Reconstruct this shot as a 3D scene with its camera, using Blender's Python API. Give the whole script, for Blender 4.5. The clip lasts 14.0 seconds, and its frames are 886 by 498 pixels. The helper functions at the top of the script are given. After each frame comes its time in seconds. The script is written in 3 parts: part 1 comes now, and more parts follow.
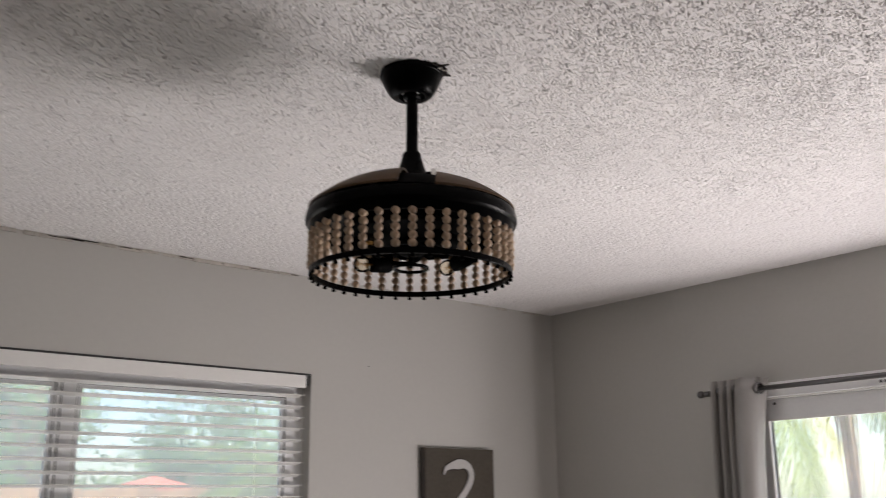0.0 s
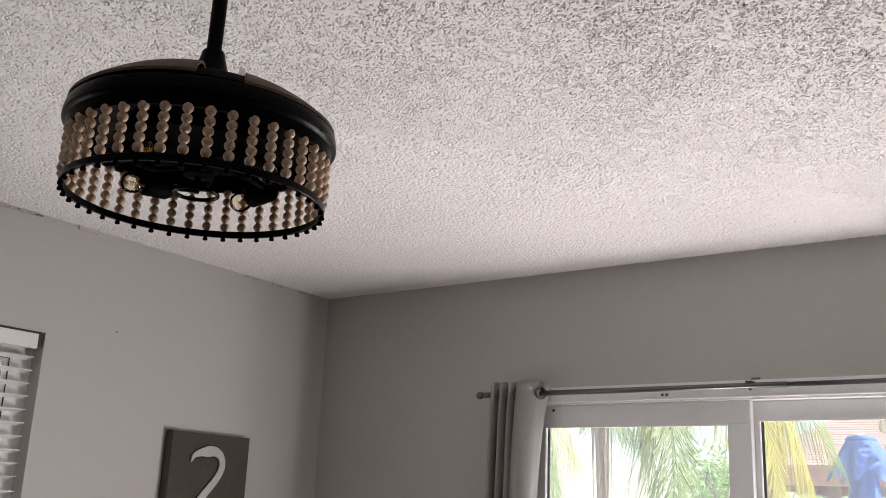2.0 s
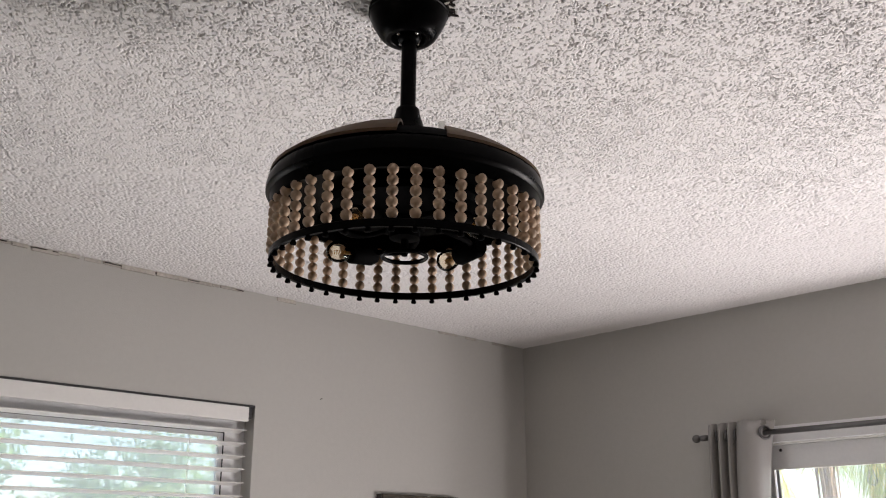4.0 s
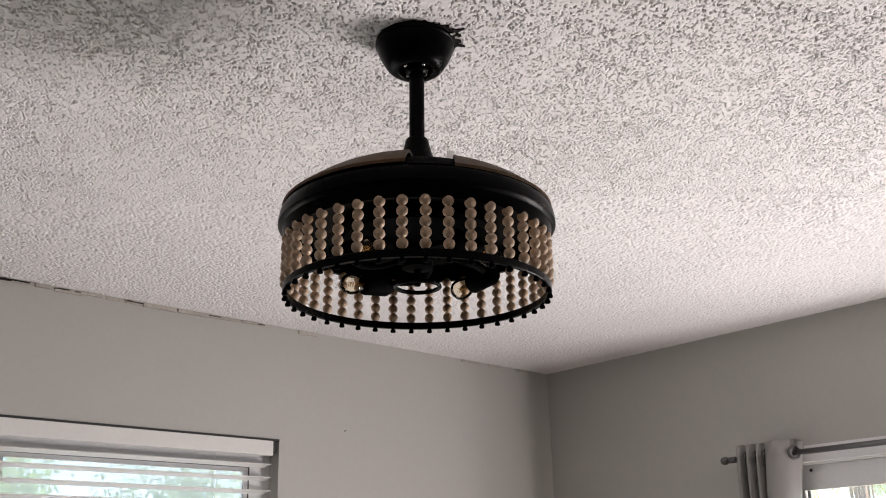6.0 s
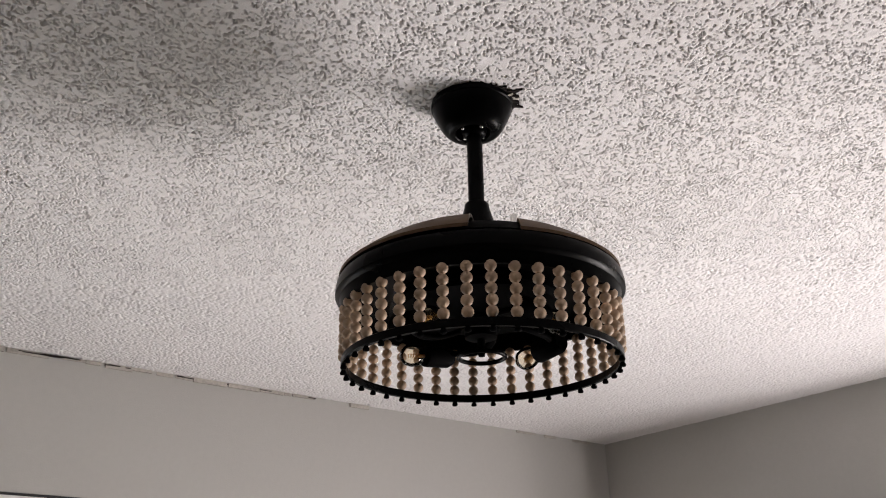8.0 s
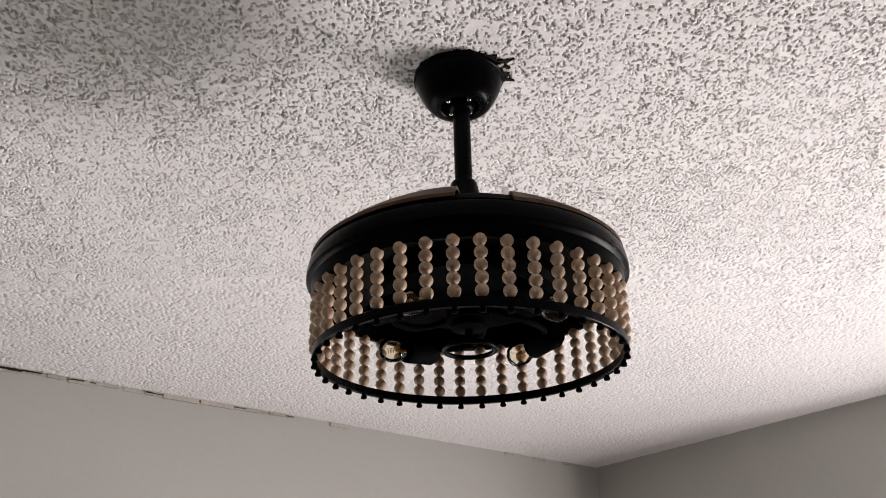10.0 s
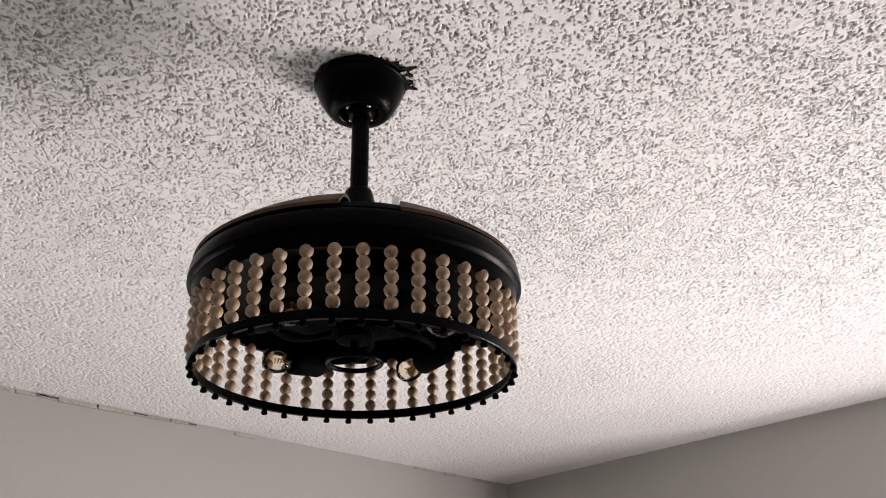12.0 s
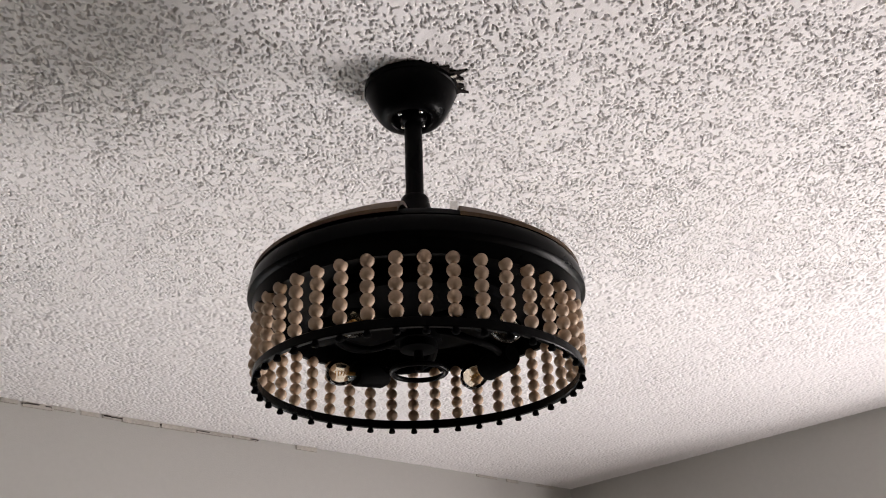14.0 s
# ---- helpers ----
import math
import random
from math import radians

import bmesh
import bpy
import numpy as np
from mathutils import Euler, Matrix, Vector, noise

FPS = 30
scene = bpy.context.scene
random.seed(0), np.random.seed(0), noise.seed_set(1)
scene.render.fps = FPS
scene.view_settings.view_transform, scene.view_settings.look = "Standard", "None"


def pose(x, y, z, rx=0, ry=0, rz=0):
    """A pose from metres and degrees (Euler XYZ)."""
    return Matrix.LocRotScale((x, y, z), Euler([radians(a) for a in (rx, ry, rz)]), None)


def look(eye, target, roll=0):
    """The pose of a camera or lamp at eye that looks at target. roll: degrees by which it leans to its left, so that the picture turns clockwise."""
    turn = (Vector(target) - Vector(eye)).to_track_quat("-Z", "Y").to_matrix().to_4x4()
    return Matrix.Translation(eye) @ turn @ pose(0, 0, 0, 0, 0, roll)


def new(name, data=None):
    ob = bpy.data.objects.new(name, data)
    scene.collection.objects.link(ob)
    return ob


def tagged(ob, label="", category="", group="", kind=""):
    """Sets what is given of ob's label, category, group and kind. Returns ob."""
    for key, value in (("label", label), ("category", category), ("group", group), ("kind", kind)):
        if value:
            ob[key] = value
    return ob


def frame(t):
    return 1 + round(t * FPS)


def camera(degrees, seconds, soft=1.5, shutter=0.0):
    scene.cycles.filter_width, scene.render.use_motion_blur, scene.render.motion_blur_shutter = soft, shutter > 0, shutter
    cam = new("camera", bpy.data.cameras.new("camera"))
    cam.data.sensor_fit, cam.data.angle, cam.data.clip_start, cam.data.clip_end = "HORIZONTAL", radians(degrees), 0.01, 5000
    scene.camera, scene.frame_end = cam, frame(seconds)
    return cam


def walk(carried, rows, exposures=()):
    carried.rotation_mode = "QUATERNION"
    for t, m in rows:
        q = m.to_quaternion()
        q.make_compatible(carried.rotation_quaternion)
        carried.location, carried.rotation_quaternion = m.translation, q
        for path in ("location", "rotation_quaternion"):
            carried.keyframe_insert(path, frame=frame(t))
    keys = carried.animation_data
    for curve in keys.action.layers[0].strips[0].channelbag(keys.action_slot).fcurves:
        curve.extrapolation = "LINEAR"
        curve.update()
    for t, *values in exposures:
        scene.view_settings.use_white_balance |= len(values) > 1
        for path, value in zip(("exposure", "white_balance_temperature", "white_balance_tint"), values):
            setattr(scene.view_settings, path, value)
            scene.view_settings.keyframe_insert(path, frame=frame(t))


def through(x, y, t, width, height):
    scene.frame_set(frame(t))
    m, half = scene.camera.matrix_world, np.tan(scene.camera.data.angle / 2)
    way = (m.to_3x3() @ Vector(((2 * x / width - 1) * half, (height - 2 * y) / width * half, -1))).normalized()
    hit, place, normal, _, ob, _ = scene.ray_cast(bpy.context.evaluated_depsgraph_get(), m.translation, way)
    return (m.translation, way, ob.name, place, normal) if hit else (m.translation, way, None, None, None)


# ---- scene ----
H, WX, WY = 2.44, 2.228, 1.731      # ceiling height, east wall, north wall
cam = camera(49.97, 14.0, soft=1.0, shutter=0.4)
PATH = [
    (0.0, -1.1520, -1.4691, 1.5469, -40.043, 14.997, -0.684),
    (0.5, -1.0354, -1.3256, 1.5211, -45.979, 15.574, 0.293),
    (1.0, -0.9661, -1.2183, 1.5313, -51.377, 15.721, 1.449),
    (1.5, -0.9500, -1.1734, 1.5343, -54.105, 15.361, 2.240),
    (2.0, -0.9475, -1.1608, 1.5392, -54.527, 15.208, 2.431),
    (2.5, -0.9444, -1.1566, 1.5414, -52.884, 15.201, 2.180),
    (3.0, -0.9396, -1.1222, 1.5598, -48.624, 15.628, 1.627),
    (3.5, -0.9221, -1.0623, 1.5821, -45.667, 16.554, 0.865),
    (4.0, -0.9190, -1.0446, 1.5776, -43.692, 17.599, -0.008),
    (6.5, -0.9082, -1.0612, 1.5787, -41.704, 20.147, -1.653),
    (7.0, -0.9241, -1.0202, 1.6001, -40.367, 21.594, -1.544),
    (7.5, -0.9297, -1.0103, 1.6107, -39.861, 22.545, -1.605),
    (8.0, -0.8914, -0.9947, 1.6007, -39.544, 23.459, -1.685),
    (10.5, -0.7880, -0.8640, 1.5950, -41.080, 25.570, -1.892),
    (11.0, -0.7881, -0.8678, 1.5955, -42.329, 25.639, -1.860),
    (11.5, -0.7627, -0.8581, 1.5946, -44.393, 25.858, -1.960),
    (12.0, -0.7276, -0.8887, 1.6072, -45.011, 25.901, -1.626),
    (12.5, -0.7341, -0.8936, 1.6053, -45.227, 25.938, -1.801),
    (13.0, -0.7038, -0.8599, 1.6178, -43.878, 25.840, -1.892),
    (13.5, -0.7015, -0.8433, 1.6252, -42.804, 26.111, -2.387),
    (14.0, -0.7259, -0.8640, 1.6150, -41.832, 26.407, -2.812),
]


def aimed(x, y, z, yaw, pitch, roll):
    a, p = radians(yaw), radians(pitch)
    ahead = Vector((-math.sin(a) * math.cos(p), math.cos(a) * math.cos(p), math.sin(p)))
    return look((x, y, z), Vector((x, y, z)) + ahead, roll)


walk(cam, [(t, aimed(*row)) for t, *row in PATH], exposures=[(0.0, 1.87), (2.0, 1.86), (3.0, 1.91), (4.0, 2.03), (6.5, 2.12), (8.0, 2.20), (11.0, 2.28), (14.0, 2.28)])

# ---- light ----
world = bpy.data.worlds.new("sky")
scene.world = world
world.use_nodes = True
wn = world.node_tree
sky = wn.nodes.new("ShaderNodeTexSky")
sky.sky_type, sky.sun_disc = "NISHITA", False
sky.sun_elevation, sky.sun_rotation = radians(58), radians(200)
wn.nodes["Background"].inputs["Strength"].default_value = 0.095
wn.links.new(sky.outputs[0], wn.nodes["Background"].inputs["Color"])

sun = bpy.data.lights.new("sun", "SUN")
sun.energy, sun.angle, sun.color = 4.9, radians(0.5), (1.0, 0.95, 0.88)
sun_ob = new("sun", sun)
sun_dir = Vector((math.sin(radians(200)) * math.cos(radians(58)), math.cos(radians(200)) * math.cos(radians(58)), math.sin(radians(58))))
sun_ob.matrix_world = look(sun_dir * 30, (0, 0, 0))


def opening_lamp(name, place, target, sx, sy, watts, color):
    lamp = bpy.data.lights.new(name, "AREA")
    lamp.shape, lamp.size, lamp.size_y, lamp.energy, lamp.color = "RECTANGLE", sx, sy, watts, color
    new(name, lamp).matrix_world = look(place, target)


# daylight that enters low through the sliding door and through the window
opening_lamp("door_daylight", (WX - 0.005, -0.65, 0.78), (0.0, 0.05, 1.55), 1.25, 0.48, 14.6, (1.0, 0.918, 0.912))
opening_lamp("window_daylight", (-0.05, WY - 0.004, 1.17), (-0.05, 0.3, 1.75), 1.7, 0.42, 2.0, (0.98, 0.96, 0.94))


# ---- materials ----
def material(name, color, rough=0.6, metal=0.0, vary=0.12, scale=6.0, fine=80.0, bump=0.0, bump_scale=200.0, random_by_object=0.0, coat=0.0):
    m = bpy.data.materials.new(name)
    m.use_nodes = True
    n, l = m.node_tree.nodes, m.node_tree.links
    b = n["Principled BSDF"]
    b.inputs["Roughness"].default_value, b.inputs["Metallic"].default_value = rough, metal
    b.inputs["Coat Weight"].default_value = coat
    co = n.new("ShaderNodeTexCoord")
    big, small = n.new("ShaderNodeTexNoise"), n.new("ShaderNodeTexNoise")
    for tex, s in ((big, scale), (small, fine)):
        tex.inputs["Scale"].default_value, tex.inputs["Detail"].default_value = s, 4
        l.new(co.outputs["Object"], tex.inputs["Vector"])
    both = n.new("ShaderNodeMath")
    both.operation = "ADD"
    l.new(big.outputs[0], both.inputs[0]), l.new(small.outputs[0], both.inputs[1])
    gain = n.new("ShaderNodeMapRange")
    gain.inputs[1].default_value, gain.inputs[2].default_value = 0.6, 1.4
    gain.inputs[3].default_value, gain.inputs[4].default_value = 1 - vary, 1 + vary
    l.new(both.outputs[0], gain.inputs[0])
    value = gain.outputs[0]
    if random_by_object:
        info, spread, times = n.new("ShaderNodeObjectInfo"), n.new("ShaderNodeMapRange"), n.new("ShaderNodeMath")
        spread.inputs[3].default_value, spread.inputs[4].default_value = 1 - random_by_object, 1 + random_by_object
        times.operation = "MULTIPLY"
        l.new(info.outputs["Random"], spread.inputs[0]), l.new(spread.outputs[0], times.inputs[0]), l.new(value, times.inputs[1])
        value = times.outputs[0]
    mix = n.new("ShaderNodeVectorMath")
    mix.operation = "SCALE"
    mix.inputs[0].default_value = color
    l.new(value, mix.inputs["Scale"]), l.new(mix.outputs[0], b.inputs["Base Color"])
    rr = n.new("ShaderNodeMapRange")
    rr.inputs[3].default_value, rr.inputs[4].default_value = max(0.02, rough - 0.08), min(1, rough + 0.08)
    l.new(big.outputs[0], rr.inputs[0]), l.new(rr.outputs[0], b.inputs["Roughness"])
    if bump:
        bn, bt = n.new("ShaderNodeBump"), n.new("ShaderNodeTexNoise")
        bt.inputs["Scale"].default_value, bt.inputs["Detail"].default_value = bump_scale, 3
        bn.inputs["Strength"].default_value, bn.inputs["Distance"].default_value = bump, 0.002
        l.new(co.outputs["Object"], bt.inputs["Vector"]), l.new(bt.outputs[0], bn.inputs["Height"]), l.new(bn.outputs[0], b.inputs["Normal"])
    return m


def leafy(name, color, through=0.45):
    m = material(name, color, 0.5, vary=0.35, scale=3.0, fine=14.0)
    n, l = m.node_tree.nodes, m.node_tree.links
    b, out = n["Principled BSDF"], n["Material Output"]
    tr, mx = n.new("ShaderNodeBsdfTranslucent"), n.new("ShaderNodeMixShader")
    tr.inputs["Color"].default_value = (color[0] * 1.6, color[1] * 1.5, color[2], 1)
    mx.inputs[0].default_value = through
    l.new(b.outputs[0], mx.inputs[1]), l.new(tr.outputs[0], mx.inputs[2]), l.new(mx.outputs[0], out.inputs["Surface"])
    return m


def glass(name, color, rough=0.0, ior=1.45, thin=False):
    m = bpy.data.materials.new(name)
    m.use_nodes = True
    n, l = m.node_tree.nodes, m.node_tree.links
    if thin:
        out, t, g, mx, fr = n["Material Output"], n.new("ShaderNodeBsdfTransparent"), n.new("ShaderNodeBsdfGlossy"), n.new("ShaderNodeMixShader"), n.new("ShaderNodeFresnel")
        t.inputs["Color"].default_value, g.inputs["Roughness"].default_value = (*color, 1), rough
        fr.inputs["IOR"].default_value = 1.3
        l.new(fr.outputs[0], mx.inputs[0]), l.new(t.outputs[0], mx.inputs[1]), l.new(g.outputs[0], mx.inputs[2]), l.new(mx.outputs[0], out.inputs["Surface"])
    else:
        b = n["Principled BSDF"]
        b.inputs["Base Color"].default_value, b.inputs["Roughness"].default_value = (*color, 1), rough
        b.inputs["Transmission Weight"].default_value, b.inputs["IOR"].default_value = 1.0, ior
    return m


M_WALL = material("grey_wall_paint", (0.465, 0.455, 0.430), 0.75, vary=0.03, scale=1.2, fine=60, bump=0.25, bump_scale=260)
M_CEIL = material("popcorn_ceiling", (0.83, 0.81, 0.808), 0.95, vary=0.05, scale=2.0, fine=90, bump=0.25, bump_scale=420)
M_FLOOR = material("floor_boards", (0.22, 0.19, 0.155), 0.5, vary=0.2)
M_BLACK = material("satin_black_metal", (0.0020, 0.0020, 0.0022), 0.28, vary=0.25, scale=9, fine=140)
M_MATT = material("matt_black_metal", (0.0015, 0.0015, 0.0016), 0.7, vary=0.3, scale=9, fine=140)
for m, gloss in ((M_BLACK, 0.04), (M_MATT, 0.02)):
    m.node_tree.nodes["Principled BSDF"].inputs["Specular IOR Level"].default_value = gloss
M_BEAD = material("pale_wood_bead", (0.47, 0.340, 0.235), 0.55, vary=0.14, scale=45, fine=260, bump=0.15, bump_scale=500, random_by_object=0.10)
M_BLADE = material("walnut_blade", (0.080, 0.044, 0.020), 0.58, vary=0.3, scale=14, fine=90)
M_BLADE.node_tree.nodes["Principled BSDF"].inputs["Specular IOR Level"].default_value = 0.25
M_CHROME = material("steel_screw", (0.75, 0.74, 0.72), 0.2, 1.0, vary=0.05)
M_BULB = glass("amber_bulb_glass", (0.95, 0.90, 0.80), thin=True)
M_BRASS = material("brass", (0.55, 0.36, 0.12), 0.3, 1.0)
M_FIL = material("filament", (0.5, 0.28, 0.08), 0.5, 0.6)
M_WHITE = material("white_vinyl", (0.80, 0.80, 0.805), 0.4, vary=0.04, scale=3)
M_BLIND = material("white_blind_slat", (0.80, 0.79, 0.76), 0.45, vary=0.05, scale=5)
M_VAL = material("white_valance", (0.74, 0.73, 0.71), 0.5, vary=0.04)
M_DARKGAP = material("dark_frame", (0.03, 0.03, 0.032), 0.5)
M_CURTAIN = material("grey_satin_curtain", (0.285, 0.273, 0.26), 0.30, 0.12, vary=0.06, scale=10, fine=300, bump=0.3, bump_scale=700)
M_CURTAIN.node_tree.nodes["Principled BSDF"].inputs["Specular IOR Level"].default_value = 0.9
M_STEEL = material("brushed_nickel", (0.15, 0.147, 0.147), 0.35, 0.9, vary=0.1)
M_PIC = material("dark_bronze_panel", (0.072, 0.062, 0.050), 0.22, vary=0.2, scale=5)
M_PICEDGE = material("picture_edge", (0.03, 0.024, 0.02), 0.15)
M_SILVER = material("silver_motif", (0.46, 0.45, 0.44), 0.45, 0.2)
M_GLASS = glass("window_glass", (0.97, 0.98, 0.98), thin=True)
M_HAZY = glass("hazed_window_glass", (0.82, 0.84, 0.86), thin=True)
# a translucent share puts a pale glare haze into both panes, stronger in the window
for m, share in ((M_GLASS, 0.14), (M_HAZY, 0.28)):
    gn, gl = m.node_tree.nodes, m.node_tree.links
    veil, veiled = gn.new("ShaderNodeBsdfTranslucent"), gn.new("ShaderNodeMixShader")
    veil.inputs["Color"].default_value, veiled.inputs[0].default_value = (0.9, 0.93, 0.95, 1), share
    clear = gn["Material Output"].inputs["Surface"].links[0].from_socket
    gl.new(clear, veiled.inputs[1]), gl.new(veil.outputs[0], veiled.inputs[2]), gl.new(veiled.outputs[0], gn["Material Output"].inputs["Surface"])
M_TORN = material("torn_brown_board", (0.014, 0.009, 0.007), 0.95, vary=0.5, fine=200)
M_CAULK = material("old_caulk", (0.45, 0.42, 0.38), 0.8, vary=0.3, fine=120)
M_GROUND = material("pale_paving", (0.45, 0.42, 0.38), 0.8, vary=0.15)
M_PALM = leafy("palm_leaf", (0.16, 0.22, 0.055))
M_PALMY = leafy("yellowing_palm_leaf", (0.33, 0.30, 0.045))
M_LEAF = leafy("broad_leaf", (0.10, 0.18, 0.07))
M_LEAFB = leafy("bright_leaf", (0.19, 0.30, 0.12))
M_TRUNK = material("palm_trunk", (0.19, 0.13, 0.10), 0.9, vary=0.4, scale=12, fine=60, bump=0.8, bump_scale=40)
M_DEAD = material("dead_frond", (0.24, 0.17, 0.125), 0.8, vary=0.3)
M_ROOF = material("shingle_roof", (0.25, 0.165, 0.145), 0.8, vary=0.2, scale=6, random_by_object=0.15)
M_BROWN = material("brown_stained_timber", (0.20, 0.10, 0.075), 0.7, vary=0.25)
M_BLUE = material("blue_canvas", (0.045, 0.11, 0.38), 0.75, vary=0.15, scale=8)
M_FENCE = material("tan_fence_wood", (0.30, 0.18, 0.09), 0.8, vary=0.2, scale=5, random_by_object=0.2)
M_TERRA = material("terracotta_roof", (0.42, 0.13, 0.08), 0.8, vary=0.2)
M_FROST = glass("clear_globe", (0.90, 0.91, 0.90), thin=True)
M_STUCCO = material("pale_stucco", (0.6, 0.57, 0.5), 0.9)


# ---- builders ----
def mesh_from(name, bm, smooth=False):
    me = bpy.data.meshes.new(name)
    bmesh.ops.recalc_face_normals(bm, faces=bm.faces)
    if smooth:
        for f in bm.faces:
            f.smooth = True
    bm.to_mesh(me)
    bm.free()
    return me


def part(name, bm, mat, parent=None, label="", smooth=False, place=None):
    ob = new(name, bm if isinstance(bm, bpy.types.Mesh) else mesh_from(name, bm, smooth))
    if not ob.data.materials:
        ob.data.materials.append(mat)
    if parent:
        ob.parent = parent
    if place is not None:
        ob.matrix_basis = place
    return tagged(ob, label)


def thing(name, place, label, category, group="", kind=""):
    ob = new(name)
    ob.empty_display_size = 0.05
    ob.matrix_basis = place if isinstance(place, Matrix) else Matrix.Translation(place)
    return tagged(ob, label, category, group, kind)


def box(x0, y0, z0, x1, y1, z1, bevel=0.0, bm=None):
    bm = bm or bmesh.new()
    made = bmesh.ops.create_cube(bm, size=1.0, matrix=Matrix.LocRotScale(((x0 + x1) / 2, (y0 + y1) / 2, (z0 + z1) / 2), None, (abs(x1 - x0), abs(y1 - y0), abs(z1 - z0))))
    if bevel:
        edges = list({e for v in made["verts"] for e in v.link_edges})
        bmesh.ops.bevel(bm, geom=edges, offset=bevel, segments=2, affect="EDGES", profile=0.7)
    return bm


def lathe(profile, steps=64, bm=None, closed=False):
    """Turns (radius, z) points about the z axis."""
    bm = bm or bmesh.new()
    rings = []
    for r, z in profile:
        if r < 1e-6:
            rings.append([bm.verts.new((0, 0, z))])
        else:
            rings.append([bm.verts.new((r * math.cos(2 * math.pi * k / steps), r * math.sin(2 * math.pi * k / steps), z)) for k in range(steps)])
    pairs = list(zip(rings, rings[1:])) + ([(rings[-1], rings[0])] if closed else [])
    for a, b in pairs:
        for k in range(steps):
            j = (k + 1) % steps
            if len(a) == 1 and len(b) == 1:
                continue
            if len(a) == 1:
                bm.faces.new((a[0], b[k], b[j]))
            elif len(b) == 1:
                bm.faces.new((a[k], b[0], a[j]))
            else:
                bm.faces.new((a[k], b[k], b[j], a[j]))
    return bm


def tube(points, radius, steps=10, bm=None, cap=True, loop=False):
    """A round tube along points; radius may be a list."""
    bm = bm or bmesh.new()
    pts = [Vector(p) for p in points]
    rad = radius if isinstance(radius, (list, tuple)) else [radius] * len(pts)
    rings, up = [], None
    for i, p in enumerate(pts):
        a, b = (pts[i - 1], pts[(i + 1) % len(pts)]) if loop else (pts[max(i - 1, 0)], pts[min(i + 1, len(pts) - 1)])
        d = (b - a).normalized()
        if up is None:
            up = Vector((0, 0, 1)) if abs(d.z) < 0.9 else Vector((1, 0, 0))
        u = (up - d * up.dot(d)).normalized()
        v = d.cross(u)
        up = u
        rings.append([bm.verts.new(p + rad[i] * (u * math.cos(2 * math.pi * k / steps) + v * math.sin(2 * math.pi * k / steps))) for k in range(steps)])
    for a, b in list(zip(rings, rings[1:])) + ([(rings[-1], rings[0])] if loop else []):
        for k in range(steps):
            j = (k + 1) % steps
            bm.faces.new((a[k], a[j], b[j], b[k]))
    if cap and not loop:
        bm.faces.new(rings[0]), bm.faces.new(rings[-1])
    return bm


def setting(name, bm, mat, label, category, smooth=False):
    ob = part(name, bm, mat, None, label, smooth)
    return tagged(ob, label, category, "", "structure")


def auto_smooth(ob, angle=35):
    me = ob.data
    for p in me.polygons:
        p.use_smooth = True
    me.set_sharp_from_angle(angle=radians(angle))
    return ob


# ---- room shell ----
WEST, SOUTH, TH = -4.6, -5.6, 0.11
DY0, DY1, DTOP = -1.28, 0.70, 1.972          # sliding door opening
NX0, NX1, NTOP, NSILL = -0.97, 0.853, 2.046, 0.92  # window opening

bm = box(WEST - TH, SOUTH - TH, -0.12, WX + TH, WY + TH, 0.0)
setting("floor", bm, M_FLOOR, "brown wooden floor of the room", "floor")

bm = box(WX, DY1, 0, WX + TH, WY + TH, H + 0.1)
box(WX, SOUTH - TH, 0, WX + TH, DY0, H + 0.1, bm=bm)
box(WX, DY0, DTOP, WX + TH, DY1, H + 0.1, bm=bm)
setting("wall_east", bm, M_WALL, "matt warm grey painted wall around the sliding door", "wall")
bm = box(WEST - TH, WY, 0, NX0, WY + TH, H + 0.1)
box(NX1, WY, 0, WX - 0.0005, WY + TH, H + 0.1, bm=bm)
box(NX0, WY, NTOP, NX1, WY + TH, H + 0.1, bm=bm)
box(NX0, WY, 0, NX1, WY + TH, NSILL, bm=bm)
setting("wall_north", bm, M_WALL, "matt warm grey painted wall around the window", "wall")
setting("wall_west", box(WEST - TH, SOUTH - TH, 0, WEST, WY, H + 0.1), M_WALL, "matt warm grey painted wall", "wall")
setting("wall_south", box(WEST, SOUTH - TH, 0, WX, SOUTH, H + 0.1), M_WALL, "matt warm grey painted wall", "wall")


